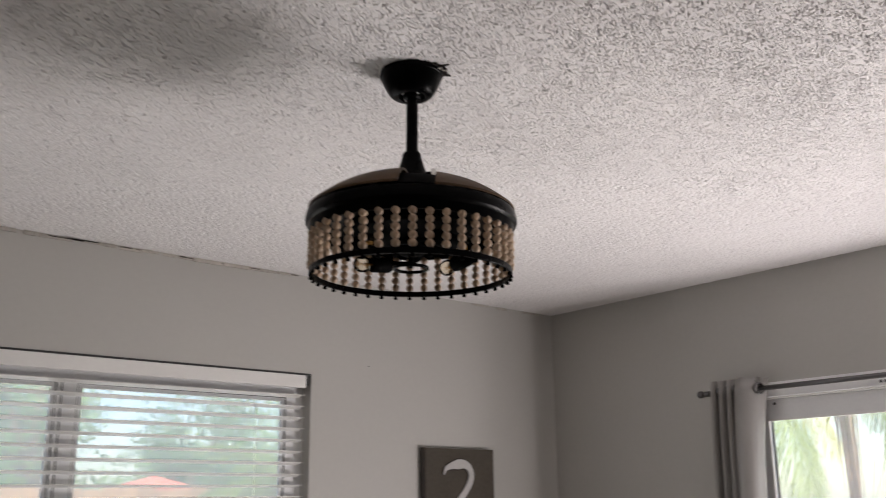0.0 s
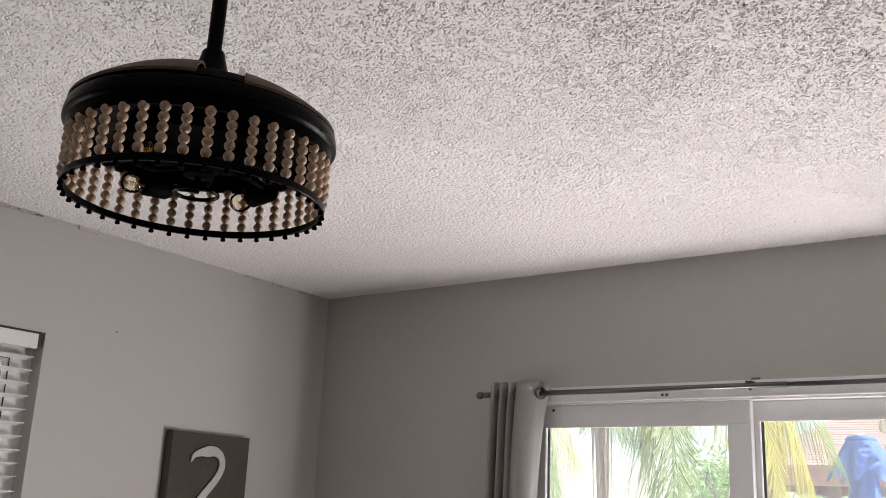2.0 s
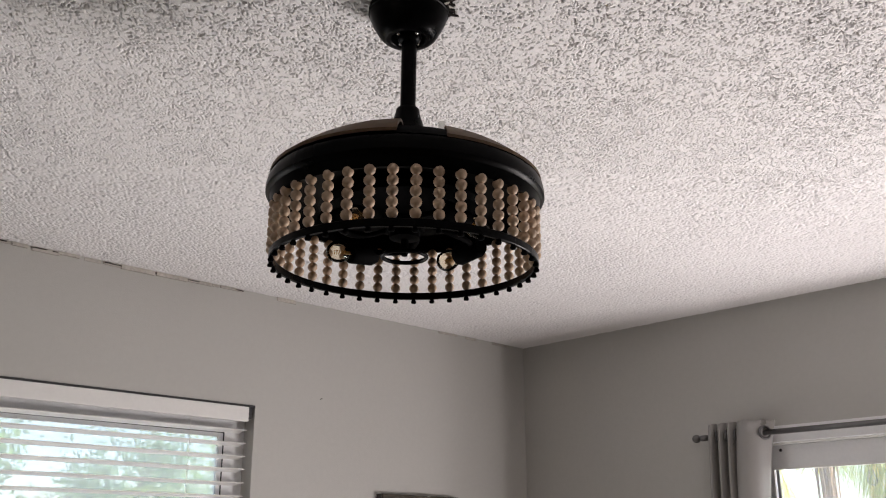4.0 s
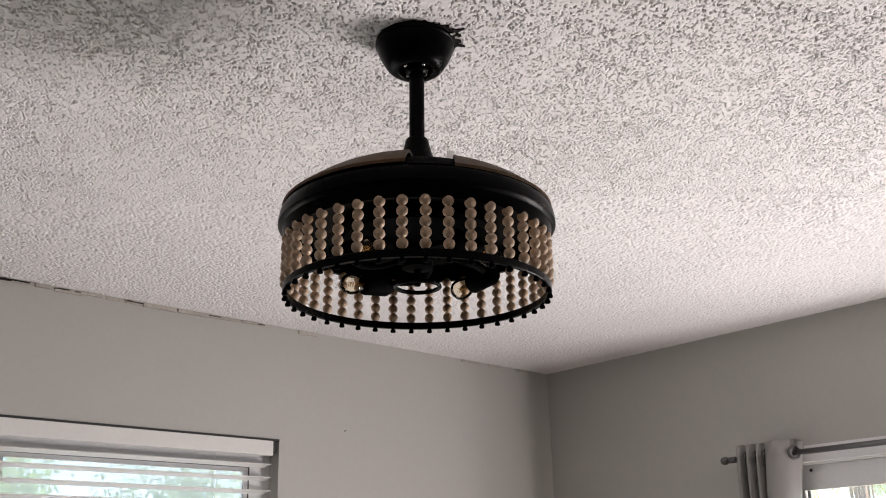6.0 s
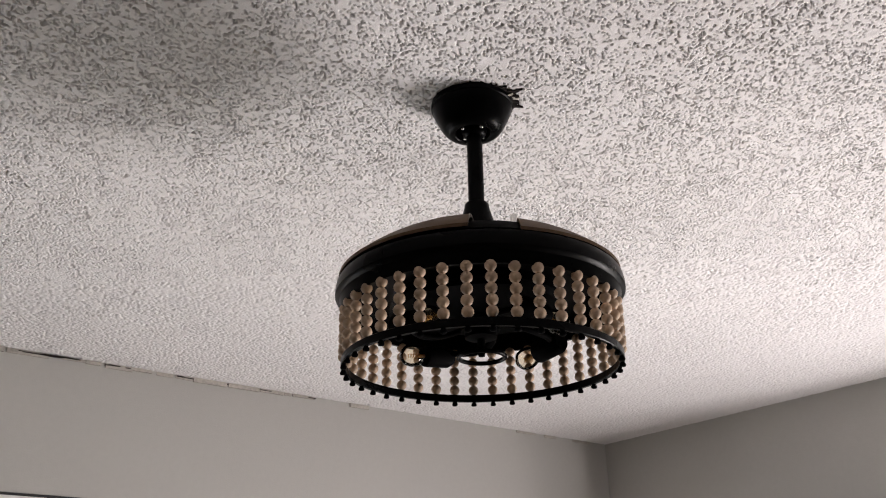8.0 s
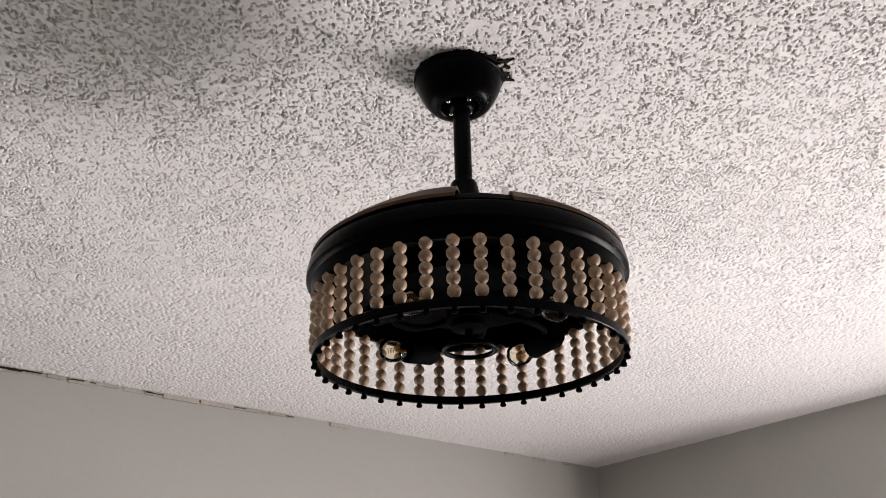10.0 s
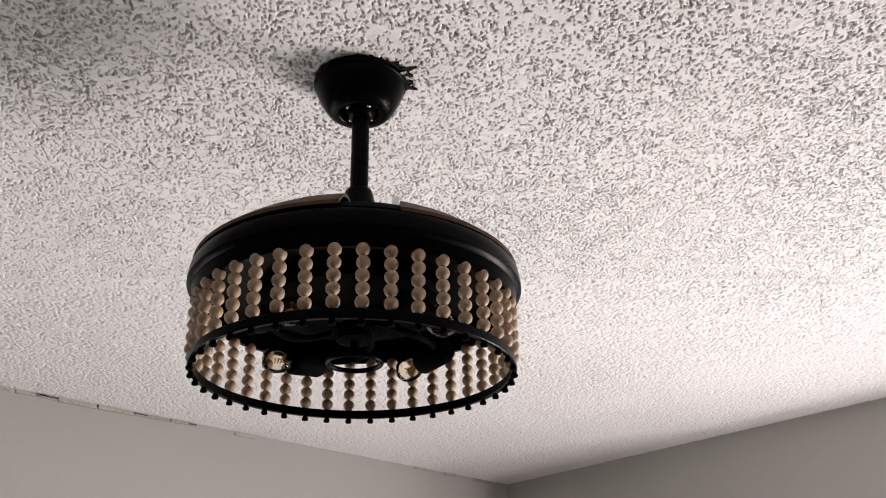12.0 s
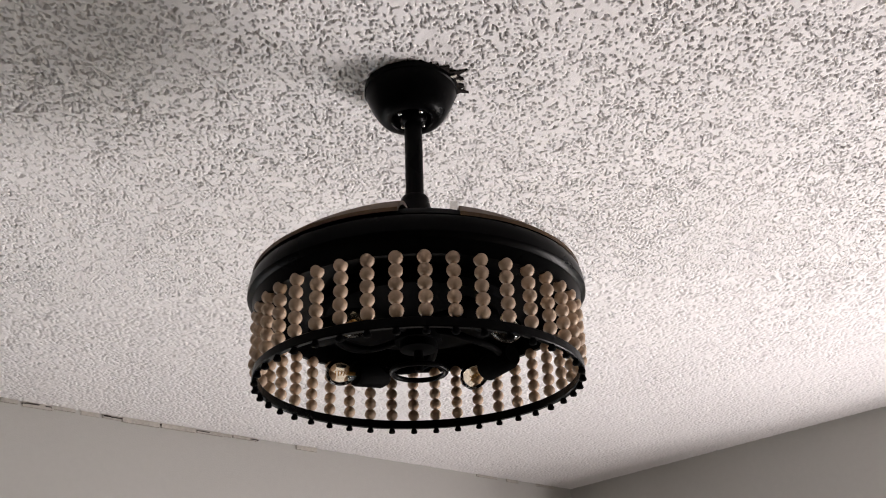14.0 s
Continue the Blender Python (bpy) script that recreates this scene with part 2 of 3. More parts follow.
def popcorn_sheet(x0, x1, y0, y1, cell, depth, lo, hi, seed):
    """Sprayed texture with real pits between the lumps, kept where lo < 0.65 x + 0.75 y < hi."""
    nx, ny = int((x1 - x0) / cell), int((y1 - y0) / cell)
    rng = np.random.default_rng(seed)
    fx, fy = np.fft.fftfreq(nx)[None, :], np.fft.fftfreq(ny)[:, None]
    rr = fx * fx + fy * fy

    def blurred(metres):
        n = np.fft.ifft2(np.fft.fft2(rng.standard_normal((ny, nx))) * np.exp(-2 * (math.pi * metres / cell) ** 2 * rr)).real
        return n / n.std()

    n = blurred(0.00094) - 0.12 * blurred(0.012) - 0.05 * blurred(0.08)
    gx, gy = np.linspace(x0, x1, nx), np.linspace(y0, y1, ny)
    sparse = np.exp(-((gx[None, :] - 0.5) ** 2 + (gy[:, None] - 0.35) ** 2) / 0.6)
    dense = np.clip((gx[None, :] - gy[:, None] - 0.2) / 1.4, 0, 1)
    pits = np.clip((-0.92 - 0.13 * sparse + 0.16 * dense - n) / 0.24, 0, 1)
    pits = pits * pits * (3 - 2 * pits)
    patch = np.clip(0.85 + 0.15 * blurred(0.1), 0.5, 1.2)
    thin = np.clip((0.65 * gx[None, :] + 0.75 * gy[:, None] - 0.7) / 1.6, 0, 1)
    patch = patch * (1 - 0.55 * thin * thin * (3 - 2 * thin))  # shallower pits towards the corner: their fading shade is put into the shape
    z = H - 0.004 + depth * patch * pits - 0.00018 * blurred(0.004) - 0.00025 * blurred(0.15)
    co = np.empty((ny, nx, 3), np.float32)
    co[..., 0], co[..., 1], co[..., 2] = gx[None, :], gy[:, None], z
    i = np.arange(ny * nx, dtype=np.int64).reshape(ny, nx)
    quads = np.stack([i[:-1, :-1], i[1:, :-1], i[1:, 1:], i[:-1, 1:]], -1).reshape(-1, 4)
    way = (0.65 * gx[None, :-1] + 0.75 * gy[:-1, None]).ravel()
    used, back = np.unique(quads[(way > lo) & (way < hi)], return_inverse=True)
    return co.reshape(-1, 3)[used], back.reshape(-1, 4)


def popcorn_ceiling():
    near, near_quads = popcorn_sheet(-0.82, WX + 0.004, -1.0, WY + 0.004, 0.0018, 0.0140, -0.42, 0.70, 5)
    far, far_quads = popcorn_sheet(-0.82, WX + 0.004, -1.0, WY + 0.004, 0.0031, 0.0140, 0.69, 9.0, 6)
    co = np.concatenate([near, far + np.array([0, 0, 0.0003], np.float32)])
    quads = np.concatenate([near_quads, far_quads + len(near)]).astype(np.int32)
    me = bpy.data.meshes.new("ceiling")
    me.vertices.add(len(co)), me.loops.add(quads.size), me.polygons.add(len(quads))
    me.vertices.foreach_set("co", co.astype(np.float32).ravel())
    me.loops.foreach_set("vertex_index", quads.ravel())
    me.polygons.foreach_set("loop_start", np.arange(0, quads.size, 4, dtype=np.int32))
    me.polygons.foreach_set("loop_total", np.full(len(quads), 4, dtype=np.int32))
    me.polygons.foreach_set("use_smooth", np.ones(len(quads), dtype=bool))
    me.update(), me.validate()
    return me


setting("ceiling", popcorn_ceiling(), M_CEIL, "off-white sprayed popcorn texture ceiling", "ceiling")
bm = box(WEST - TH, SOUTH - TH, H + 0.024, WX + TH, WY + TH, H + 0.12)
box(WEST, SOUTH, H, -0.82, WY, H + 0.019, bm=bm)
box(-0.82, SOUTH, H, WX, -1.0, H + 0.019, bm=bm)
setting("ceiling_slab", bm, M_CEIL, "off-white ceiling board behind the sprayed texture", "ceiling")


# ---- ceiling fan with beaded drum ----
def arc(r0, a0, a1, n, z):
    return [(r0 * math.cos(a0 + (a1 - a0) * k / n), r0 * math.sin(a0 + (a1 - a0) * k / n), z) for k in range(n + 1)]


def blade_mesh(span):
    """A folded blade: a curved, slightly domed sheet that follows the drum."""
    bm = bmesh.new()
    na, nr, th, inner, outer = 40, 10, 0.005, 0.061, 0.2115
    grid = []
    for layer in (0, 1):
        rows = []
        for i in range(na + 1):
            u = i / na
            row = []
            for j in range(nr + 1):
                v = j / nr
                r = inner + (outer - inner) * v
                first = -span / 2 - radians(7) + math.asin(0.055 / r) - math.asin(0.055 / outer)  # straight leading edge
                a = first + (span / 2 - first) * u
                w = (r - 0.06) / 0.154
                z = -0.250 - 0.0635 * w ** 2.1 - 0.002 * (1 - u) - (th if layer else 0)
                row.append(bm.verts.new((r * math.cos(a), r * math.sin(a), z)))
            rows.append(row)
        grid.append(rows)
    for layer in (0, 1):
        for i in range(na):
            for j in range(nr):
                g = grid[layer]
                bm.faces.new((g[i][j], g[i + 1][j], g[i + 1][j + 1], g[i][j + 1]))
    top, low = grid
    for i in range(na):
        bm.faces.new((top[i][0], low[i][0], low[i + 1][0], top[i + 1][0]))
        bm.faces.new((top[i][nr], top[i + 1][nr], low[i + 1][nr], low[i][nr]))
    for j in range(nr):
        bm.faces.new((top[0][j], top[0][j + 1], low[0][j + 1], low[0][j]))
        bm.faces.new((top[na][j], low[na][j], low[na][j + 1], top[na][j + 1]))
    return mesh_from("blade", bm)


def ceiling_fan():
    fan = thing("ceiling_fan", (0, 0, H), "black ceiling fan, folded brown blades, drum of pale wooden beads", "ceiling fan")
    canopy = part("canopy", lathe([(0.0, -0.001), (0.0655, -0.001), (0.0668, -0.008), (0.0668, -0.013), (0.0650, -0.0145), (0.0642, -0.019), (0.0590, -0.032), (0.0515, -0.046), (0.0460, -0.054), (0.0400, -0.0585), (0.034, -0.0598), (0.0300, -0.0598), (0.0285, -0.0585), (0.0285, -0.040), (0.0, -0.040)], 72), M_BLACK, fan, "rounded black metal canopy with an open bottom")
    auto_smooth(canopy, 40)
    for a0 in (-95, -178, 5, 85):
        a = radians(a0)
        bm = lathe([(0.0, -0.0030), (0.0022, -0.0026), (0.0034, -0.0008), (0.0034, 0.004)], 12)
        part("screw", bm, M_CHROME, canopy, "bright steel screw", True, pose(0.0225 * math.cos(a), 0.0225 * math.sin(a), -0.0565))
        part("screw_post", tube([(0.0225 * math.cos(a), 0.0225 * math.sin(a), -0.054), (0.0225 * math.cos(a), 0.0225 * math.sin(a), -0.039)], 0.0030, 10), M_BLACK, canopy, "", True)
    part("hanger_ball", lathe([(0.0, -0.041), (0.012, -0.041), (0.0185, -0.046), (0.0205, -0.053), (0.0185, -0.060), (0.0130, -0.064), (0.0, -0.064)], 32), M_BLACK, fan, "black ball at the head of the rod", True)
    part("downrod", lathe([(0.0125, -0.055), (0.0125, -0.190)], 32), M_BLACK, fan, "", True)
    neck = part("neck", lathe([(0.0, -0.183), (0.0172, -0.183), (0.0190, -0.1855), (0.0193, -0.189), (0.0220, -0.200), (0.0268, -0.216), (0.0330, -0.233), (0.0385, -0.245), (0.070, -0.256), (0.098, -0.274), (0.090, -0.264)], 48), M_BLACK, fan, "flared black neck under the rod")
    cover = part("top_cover", lathe([(0.030, -0.256)] + [(0.06 + 0.0148 * i, -0.2590 - 0.0565 * (i / 10) ** 2.1) for i in range(11)], 96), M_MATT, fan, "domed black cover under the blades", True)
    auto_smooth(neck, 40)
    rim = part("drum_rim", lathe([(0.0, -0.316), (0.196, -0.316), (0.2075, -0.3175), (0.2110, -0.3190), (0.2140, -0.3235), (0.2160, -0.333), (0.2162, -0.341), (0.2145, -0.3440), (0.2098, -0.3470), (0.2085, -0.3500), (0.2072, -0.3610), (0.2055, -0.3645), (0.2000, -0.3645), (0.1985, -0.360), (0.1985, -0.338), (0.0, -0.338)], 128), M_BLACK, fan, "wide satin black metal rim")
    auto_smooth(rim, 30)
    # folded blades
    me = blade_mesh(radians(94))
    for k in range(3):
        b = part("blade", me, M_BLADE, fan, "folded brown wooden blade", False, pose(0, 0, 0.0012 * k, 0, 0, -62 + 120 * k) )
        auto_smooth(b, 40) if k == 0 else None
        a = radians(-65 + 120 * k - 38)
        part("blade_pivot", lathe([(0.0, 0.010), (0.008, 0.010), (0.009, 0.008), (0.009, -0.05)], 20), M_BLACK, fan, "", True, pose(0.085 * math.cos(a), 0.085 * math.sin(a), -0.262))
    part("blade_clip", box(-0.0045, -0.0015, -0.007, 0.0045, 0.0015, 0.008, 0.0006), M_CHROME, fan, "bright steel blade clip", False, pose(-0.0532, -0.1366, -0.2735, 0, 0, -41))
    # lower ring
    ring = part("lower_ring", lathe([(0.1995, -0.4375), (0.2045, -0.4375), (0.2055, -0.4385), (0.2055, -0.448), (0.2045, -0.449), (0.1995, -0.449), (0.1985, -0.448), (0.1985, -0.4385)], 128, closed=True), M_BLACK, fan, "thin black metal ring")
    auto_smooth(ring, 35)
    bead = bmesh.new()
    bmesh.ops.create_uvsphere(bead, u_segments=14, v_segments=9, radius=0.00815)
    bead = mesh_from("bead", bead, True)
    wire = tube([(0, 0, -0.352), (0, 0, -0.449)], 0.0011, 6)
    lathe([(0.0, -0.4485), (0.0030, -0.4485), (0.0036, -0.4510), (0.0044, -0.4518), (0.0047, -0.4538), (0.0040, -0.4556), (0.0, -0.4564)], 10, wire)
    wire = mesh_from("strand", wire, True)
    for k in range(40):
        a = radians(52.8 + 9 * k)
        s = part("bead_strand", wire, M_MATT, fan, "", True, pose(0.2020 * math.cos(a), 0.2020 * math.sin(a), 0, 0, 0, 52.8 + 9 * k))
        for q in range(5):
            part("bead", bead, M_BEAD, s, "", True, pose(random.uniform(-0.0004, 0.0004), random.uniform(-0.0004, 0.0004), -0.4293 + 0.01565 * q, random.uniform(-12, 12), random.uniform(-12, 12), random.uniform(0, 360)))
    # light kit under the motor
    motor = part("motor_housing", lathe([(0.0, -0.338), (0.125, -0.338), (0.125, -0.352), (0.118, -0.360), (0.045, -0.366), (0.030, -0.372), (0.030, -0.392), (0.0, -0.392)], 64), M_MATT, fan, "black motor housing")
    auto_smooth(motor, 35)
    hub = part("hub", lathe([(0.0, -0.390), (0.024, -0.390), (0.024, -0.402), (0.006, -0.404), (0.006, -0.424), (0.0045, -0.430), (0.0, -0.431)], 40), M_MATT, fan, "black hub with a small end knob", False)
    auto_smooth(hub, 35)
    part("hub_ring", tube(arc(0.034, 0, 2 * math.pi * 47 / 48, 47, -0.431), 0.0034, 10, loop=True), M_BLACK, fan, "small black ring", True)
    sock = lathe([(0.0, 0.027), (0.0155, 0.027), (0.0168, 0.024), (0.0168, -0.018), (0.013, -0.026), (0.0, -0.026)], 28)
    sock = mesh_from("socket", sock)
    globe = lathe([(0.0105, -0.004), (0.0115, 0.004), (0.0140, 0.011), (0.0165, 0.018), (0.0174, 0.026), (0.0158, 0.035), (0.0104, 0.0418), (0.0, 0.0440)], 32)
    globe = mesh_from("bulb", globe, True)
    fil = tube([(0.004 * math.cos(2.2 * i), 0.004 * math.sin(2.2 * i), 0.008 + 0.0016 * i) for i in range(16)], 0.0007, 5)
    tube([(0, 0, -0.004), (0, 0, 0.012)], 0.0028, 8, fil)
    fil = mesh_from("filament", fil, True)
    for k in range(4):
        base = 90 * k - 8
        a = radians(base)
        sx, sy = 0.126 * math.cos(a), 0.126 * math.sin(a)
        m = pose(sx, sy, -0.398, 0, 0, base) @ pose(0, 0, 0, -97, 0, 8)
        s = part("lamp_socket", sock, M_MATT, fan, "black bulb socket", False, m)
        auto_smooth(s, 35) if k == 0 else None
        b = part("bulb", globe, M_BULB, fan, "unlit amber glass bulb", True, m @ pose(0, 0, 0.026))
        part("filament", fil, M_FIL, b, "", True)
        pts = []
        for i in range(13):
            u = i / 12
            ang = a - radians(70) * (1 - u)
            r = 0.022 + 0.104 * u ** 0.8
            pts.append((r * math.cos(ang), r * math.sin(ang), -0.380 - 0.012 * math.sin(math.pi * u) - 0.010 * u))
        part("lamp_arm", tube(pts, 0.0045, 8), M_MATT, fan, "curved black arm", True)
    # the rod hangs slightly out of true on its ball joint
    lean = pose(0.0024, 0, -0.051, 0.9, 0, 0) @ pose(0, 0, 0.05)
    for ob in fan.children:
        if ob is not canopy:
            ob.matrix_basis = lean @ ob.matrix_basis
    return fan


ceiling_fan()

# torn texture beside the canopy
bm = bmesh.new()
lower, upper = [], []
for k in range(31):
    a = radians(-100 + 80 * k / 30)
    ease = math.sin(math.pi * k / 30) ** 0.5
    out = 0.062 + ease * (0.013 + 0.005 * math.sin(1.3 * k) + 0.003 * math.sin(3.1 * k + 1) + (0.016 if k in (12, 25) else 0.006 if k in (13, 24) else 0.0))
    drop = random.uniform(0.001, 0.005) * ease
    lower.append([bm.verts.new((r * math.cos(a), r * math.sin(a), H - 0.0045 - d)) for r, d in ((0.058, 0.001), (out * 0.5 + 0.030, 0.002), (out, drop))])
    upper.append([bm.verts.new((r * math.cos(a), r * math.sin(a), H - 0.0005)) for r in (0.058, out * 0.5 + 0.030, out - 0.002)])
for k in range(30):
    for j in range(2):
        bm.faces.new((lower[k][j], lower[k][j + 1], lower[k + 1][j + 1], lower[k + 1][j]))
        bm.faces.new((upper[k][j], upper[k + 1][j], upper[k + 1][j + 1], upper[k][j + 1]))
    bm.faces.new((lower[k][2], upper[k][2], upper[k + 1][2], lower[k + 1][2]))
tagged(part("torn_ceiling_patch", bm, M_TORN), "ragged dark torn ceiling texture beside the fan canopy", "torn patch", "", "structure")

bm = bmesh.new()
for a0, a1, r0, r1, drop in ((-72, -63, 0.067, 0.074, 0.007), (-60, -50, 0.069, 0.077, 0.004)):
    quad = [bm.verts.new((r * math.cos(radians(a)), r * math.sin(radians(a)), H - 0.004 - d)) for r, a, d in ((r0, a0, drop), (r1, a0 + 3, drop * 0.6), (r1, a1, drop * 0.3), (r0, a1 - 3, drop * 0.8))]
    back = [bm.verts.new(v.co + Vector((0, 0, 0.0015))) for v in quad]
    bm.faces.new(quad), bm.faces.new(back[::-1])
    for k in range(4):
        bm.faces.new((quad[k], back[k], back[(k + 1) % 4], quad[(k + 1) % 4]))
tagged(part("torn_paper_flap", bm, M_CAULK), "pale torn flap hanging beside the fan canopy", "torn flap", "", "structure")

# cracked caulk where ceiling and window wall meet
bm = bmesh.new()
x = -0.9
while x < 2.1:
    w = random.uniform(0.02, 0.12)
    if x < 0.75 or random.random() < 0.3:
        d = random.uniform(0.003, 0.009)
        box(x, WY - d, H - 0.012 - random.uniform(0, 0.006), x + w, WY + 0.002, H - 0.004, bm=bm)
    x += w * random.uniform(0.9, 1.4)
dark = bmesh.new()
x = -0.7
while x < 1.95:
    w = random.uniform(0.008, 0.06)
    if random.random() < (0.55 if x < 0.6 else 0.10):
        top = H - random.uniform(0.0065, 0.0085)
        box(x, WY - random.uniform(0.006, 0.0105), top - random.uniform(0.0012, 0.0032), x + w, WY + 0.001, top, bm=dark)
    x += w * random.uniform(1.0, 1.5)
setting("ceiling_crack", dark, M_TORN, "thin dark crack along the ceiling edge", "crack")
setting("trim", bm, M_CAULK, "cracked old caulk line along the ceiling edge", "trim")

# ---- window with blinds ----
def slab(name, b, mat, parent, label="", bevel=0.002):
    return part(name, box(*b, bevel), mat, parent, label)


win = thing("window_1", (0, 0, 0), "white framed sliding window with thin dark seals", "window", "", "structure")
fy0, fy1 = WY + 0.060, WY + 0.105
fr = box(NX0, fy0, NTOP - 0.088, NX1, fy1, NTOP)
box(NX0, fy0, NSILL, NX1, fy1, NSILL + 0.05, bm=fr)
box(NX0, fy0, NSILL + 0.05, NX0 + 0.075, fy1, NTOP - 0.088, bm=fr)
box(NX1 - 0.075, fy0, NSILL + 0.05, NX1, fy1, NTOP - 0.088, bm=fr)
box(-0.100, fy0, NSILL + 0.05, -0.030, fy1, NTOP - 0.088, bm=fr)
part("window_frame", fr, M_WHITE, win, "white aluminium frame")
for x0, x1, yy in ((NX0 + 0.075, -0.100, fy0 + 0.005), (-0.030, NX1 - 0.075, fy0 + 0.005)):
    s = bmesh.new()
    t = 0.017
    box(x0, yy, NTOP - 0.088 - t, x1, yy + 0.02, NTOP - 0.0881, bm=s)
    box(x0, yy, NSILL + 0.0501, x1, yy + 0.02, NSILL + 0.05 + t, bm=s)
    box(x0 + 0.0001, yy, NSILL + 0.05 + t, x0 + t, yy + 0.02, NTOP - 0.088 - t, bm=s)
    box(x1 - t, yy, NSILL + 0.05 + t, x1 - 0.0001, yy + 0.02, NTOP - 0.088 - t, bm=s)
    sash = part("sash", s, M_WHITE, win, "narrow white sash")
    g = box(x0, yy - 0.004, NTOP - 0.093, x1, yy - 0.0005, NTOP - 0.089)
    box(x0, yy - 0.004, NSILL + 0.07, x0 + 0.0022, yy - 0.0005, NTOP - 0.082, bm=g)
    box(x1 - 0.0022, yy - 0.004, NSILL + 0.07, x1, yy - 0.0005, NTOP - 0.082, bm=g)
    part("seal", g, M_DARKGAP, sash, "black rubber seal")
    p = part("pane", box(x0 + t, yy + 0.008, NSILL + 0.05 + t, x1 - t, yy + 0.012, NTOP - 0.088 - t), M_HAZY, win, "pane with a glare haze mixed in")
    p.visible_shadow = False
part("track_gap", box(-0.0845, fy0 - 0.002, NSILL + 0.05, -0.0810, fy0 + 0.002, NTOP - 0.088), M_DARKGAP, win, "dark slot between the two sashes")
part("window_sill", box(NX0, WY - 0.02, NSILL - 0.02, NX1, fy0, NSILL + 0.002, 0.003), M_WHITE, win)

blind = thing("window_blind", (0, WY, NTOP), "white slatted horizontal blind, lowered with open slats", "window blind")
part("valance", box(NX0 + 0.012, -0.012, -0.058, NX1 - 0.030, 0.004, -0.009, 0.003), M_VAL, blind, "flat white valance board")
part("head_rail", box(NX0 + 0.015, 0.006, -0.052, NX1 - 0.032, 0.048, -0.012, 0.002), M_WHITE, blind)
# solid dark bar fills the gap over the head rail, its shade put into colour
part("gap_shade_bar", box(NX0 + 0.002, -0.004, -0.008, NX1 - 0.002, 0.05, -0.001), M_DARKGAP, blind, "dark bar standing in for the shaded gap above the head rail")
part("end_clip", box(NX1 - 0.028, 0.000, -0.046, NX1 - 0.012, 0.04, -0.009), M_DARKGAP, blind, "dark mounting bracket")
bm = bmesh.new()
rows = []
for k in range(7):
    v = k / 6 - 0.5
    rows.append([(v * 0.046, 0.0016 - 0.0048 * (2 * v) ** 2 * 0.5)])
for x in (NX0 + 0.02, NX1 - 0.024):
    for (y, z), in rows:
        bm.verts.new((x, y, z + 0.0013)), bm.verts.new((x, y, z - 0.0013))
bm.verts.ensure_lookup_table()
V = bm.verts
for k in range(6):
    a, b, c, d = 2 * k, 2 * k + 2, 14 + 2 * k + 2, 14 + 2 * k
    bm.faces.new((V[a], V[b], V[c], V[d])), bm.faces.new((V[a + 1], V[d + 1], V[c + 1], V[b + 1]))
    bm.faces.new((V[a], V[a + 1], V[b + 1], V[b])), bm.faces.new((V[d], V[c], V[c + 1], V[d + 1]))
bm.faces.new((V[0], V[14], V[15], V[1])), bm.faces.new((V[12], V[13], V[27], V[26]))
slat_me = mesh_from("slat", bm, False)
for k in range(25):
    part("slat", slat_me, M_BLIND, blind, "", False, pose(0, 0.029, -0.088 - 0.0426 * k, -9 + random.uniform(-1.5, 1.5), random.uniform(-0.12, 0.12), 0))
for x in (-0.75, -0.05, 0.62):
    part("ladder_cord", tube([(x, 0.006, -0.05), (x, 0.006, -1.11)], 0.0009, 5), M_BLIND, blind, "thin white cord")

# ---- sliding door ----
door = thing("door_1", (0, 0, 0), "white framed sliding glass door, closed", "sliding door", "", "structure")
dx0, dx1 = WX + 0.012, WX + 0.10
f = box(dx0, DY0, 1.928, dx1, DY1, DTOP - 0.001, 0.002)
box(dx0, DY0, 0.0, dx1, DY0 + 0.04, 1.928, bm=f)
box(dx0, DY1 - 0.04, 0.0, dx1, DY1, 1.928, bm=f)
box(dx0, DY0 + 0.04, 0.001, dx1, DY1 - 0.04, 0.03, bm=f)
part("door_frame", f, M_WHITE, door, "white vinyl head and jambs")
part("head_casing", box(WX - 0.012, DY0 - 0.03, 1.934, WX + 0.0115, DY1 + 0.02, 1.990, 0.003), M_WHITE, door, "flat white head casing")
part("track_lip", box(WX + 0.002, DY0, 1.9265, WX + 0.0118, DY1, 1.9335, 0.001), M_BLIND, door, "bright white track lip")
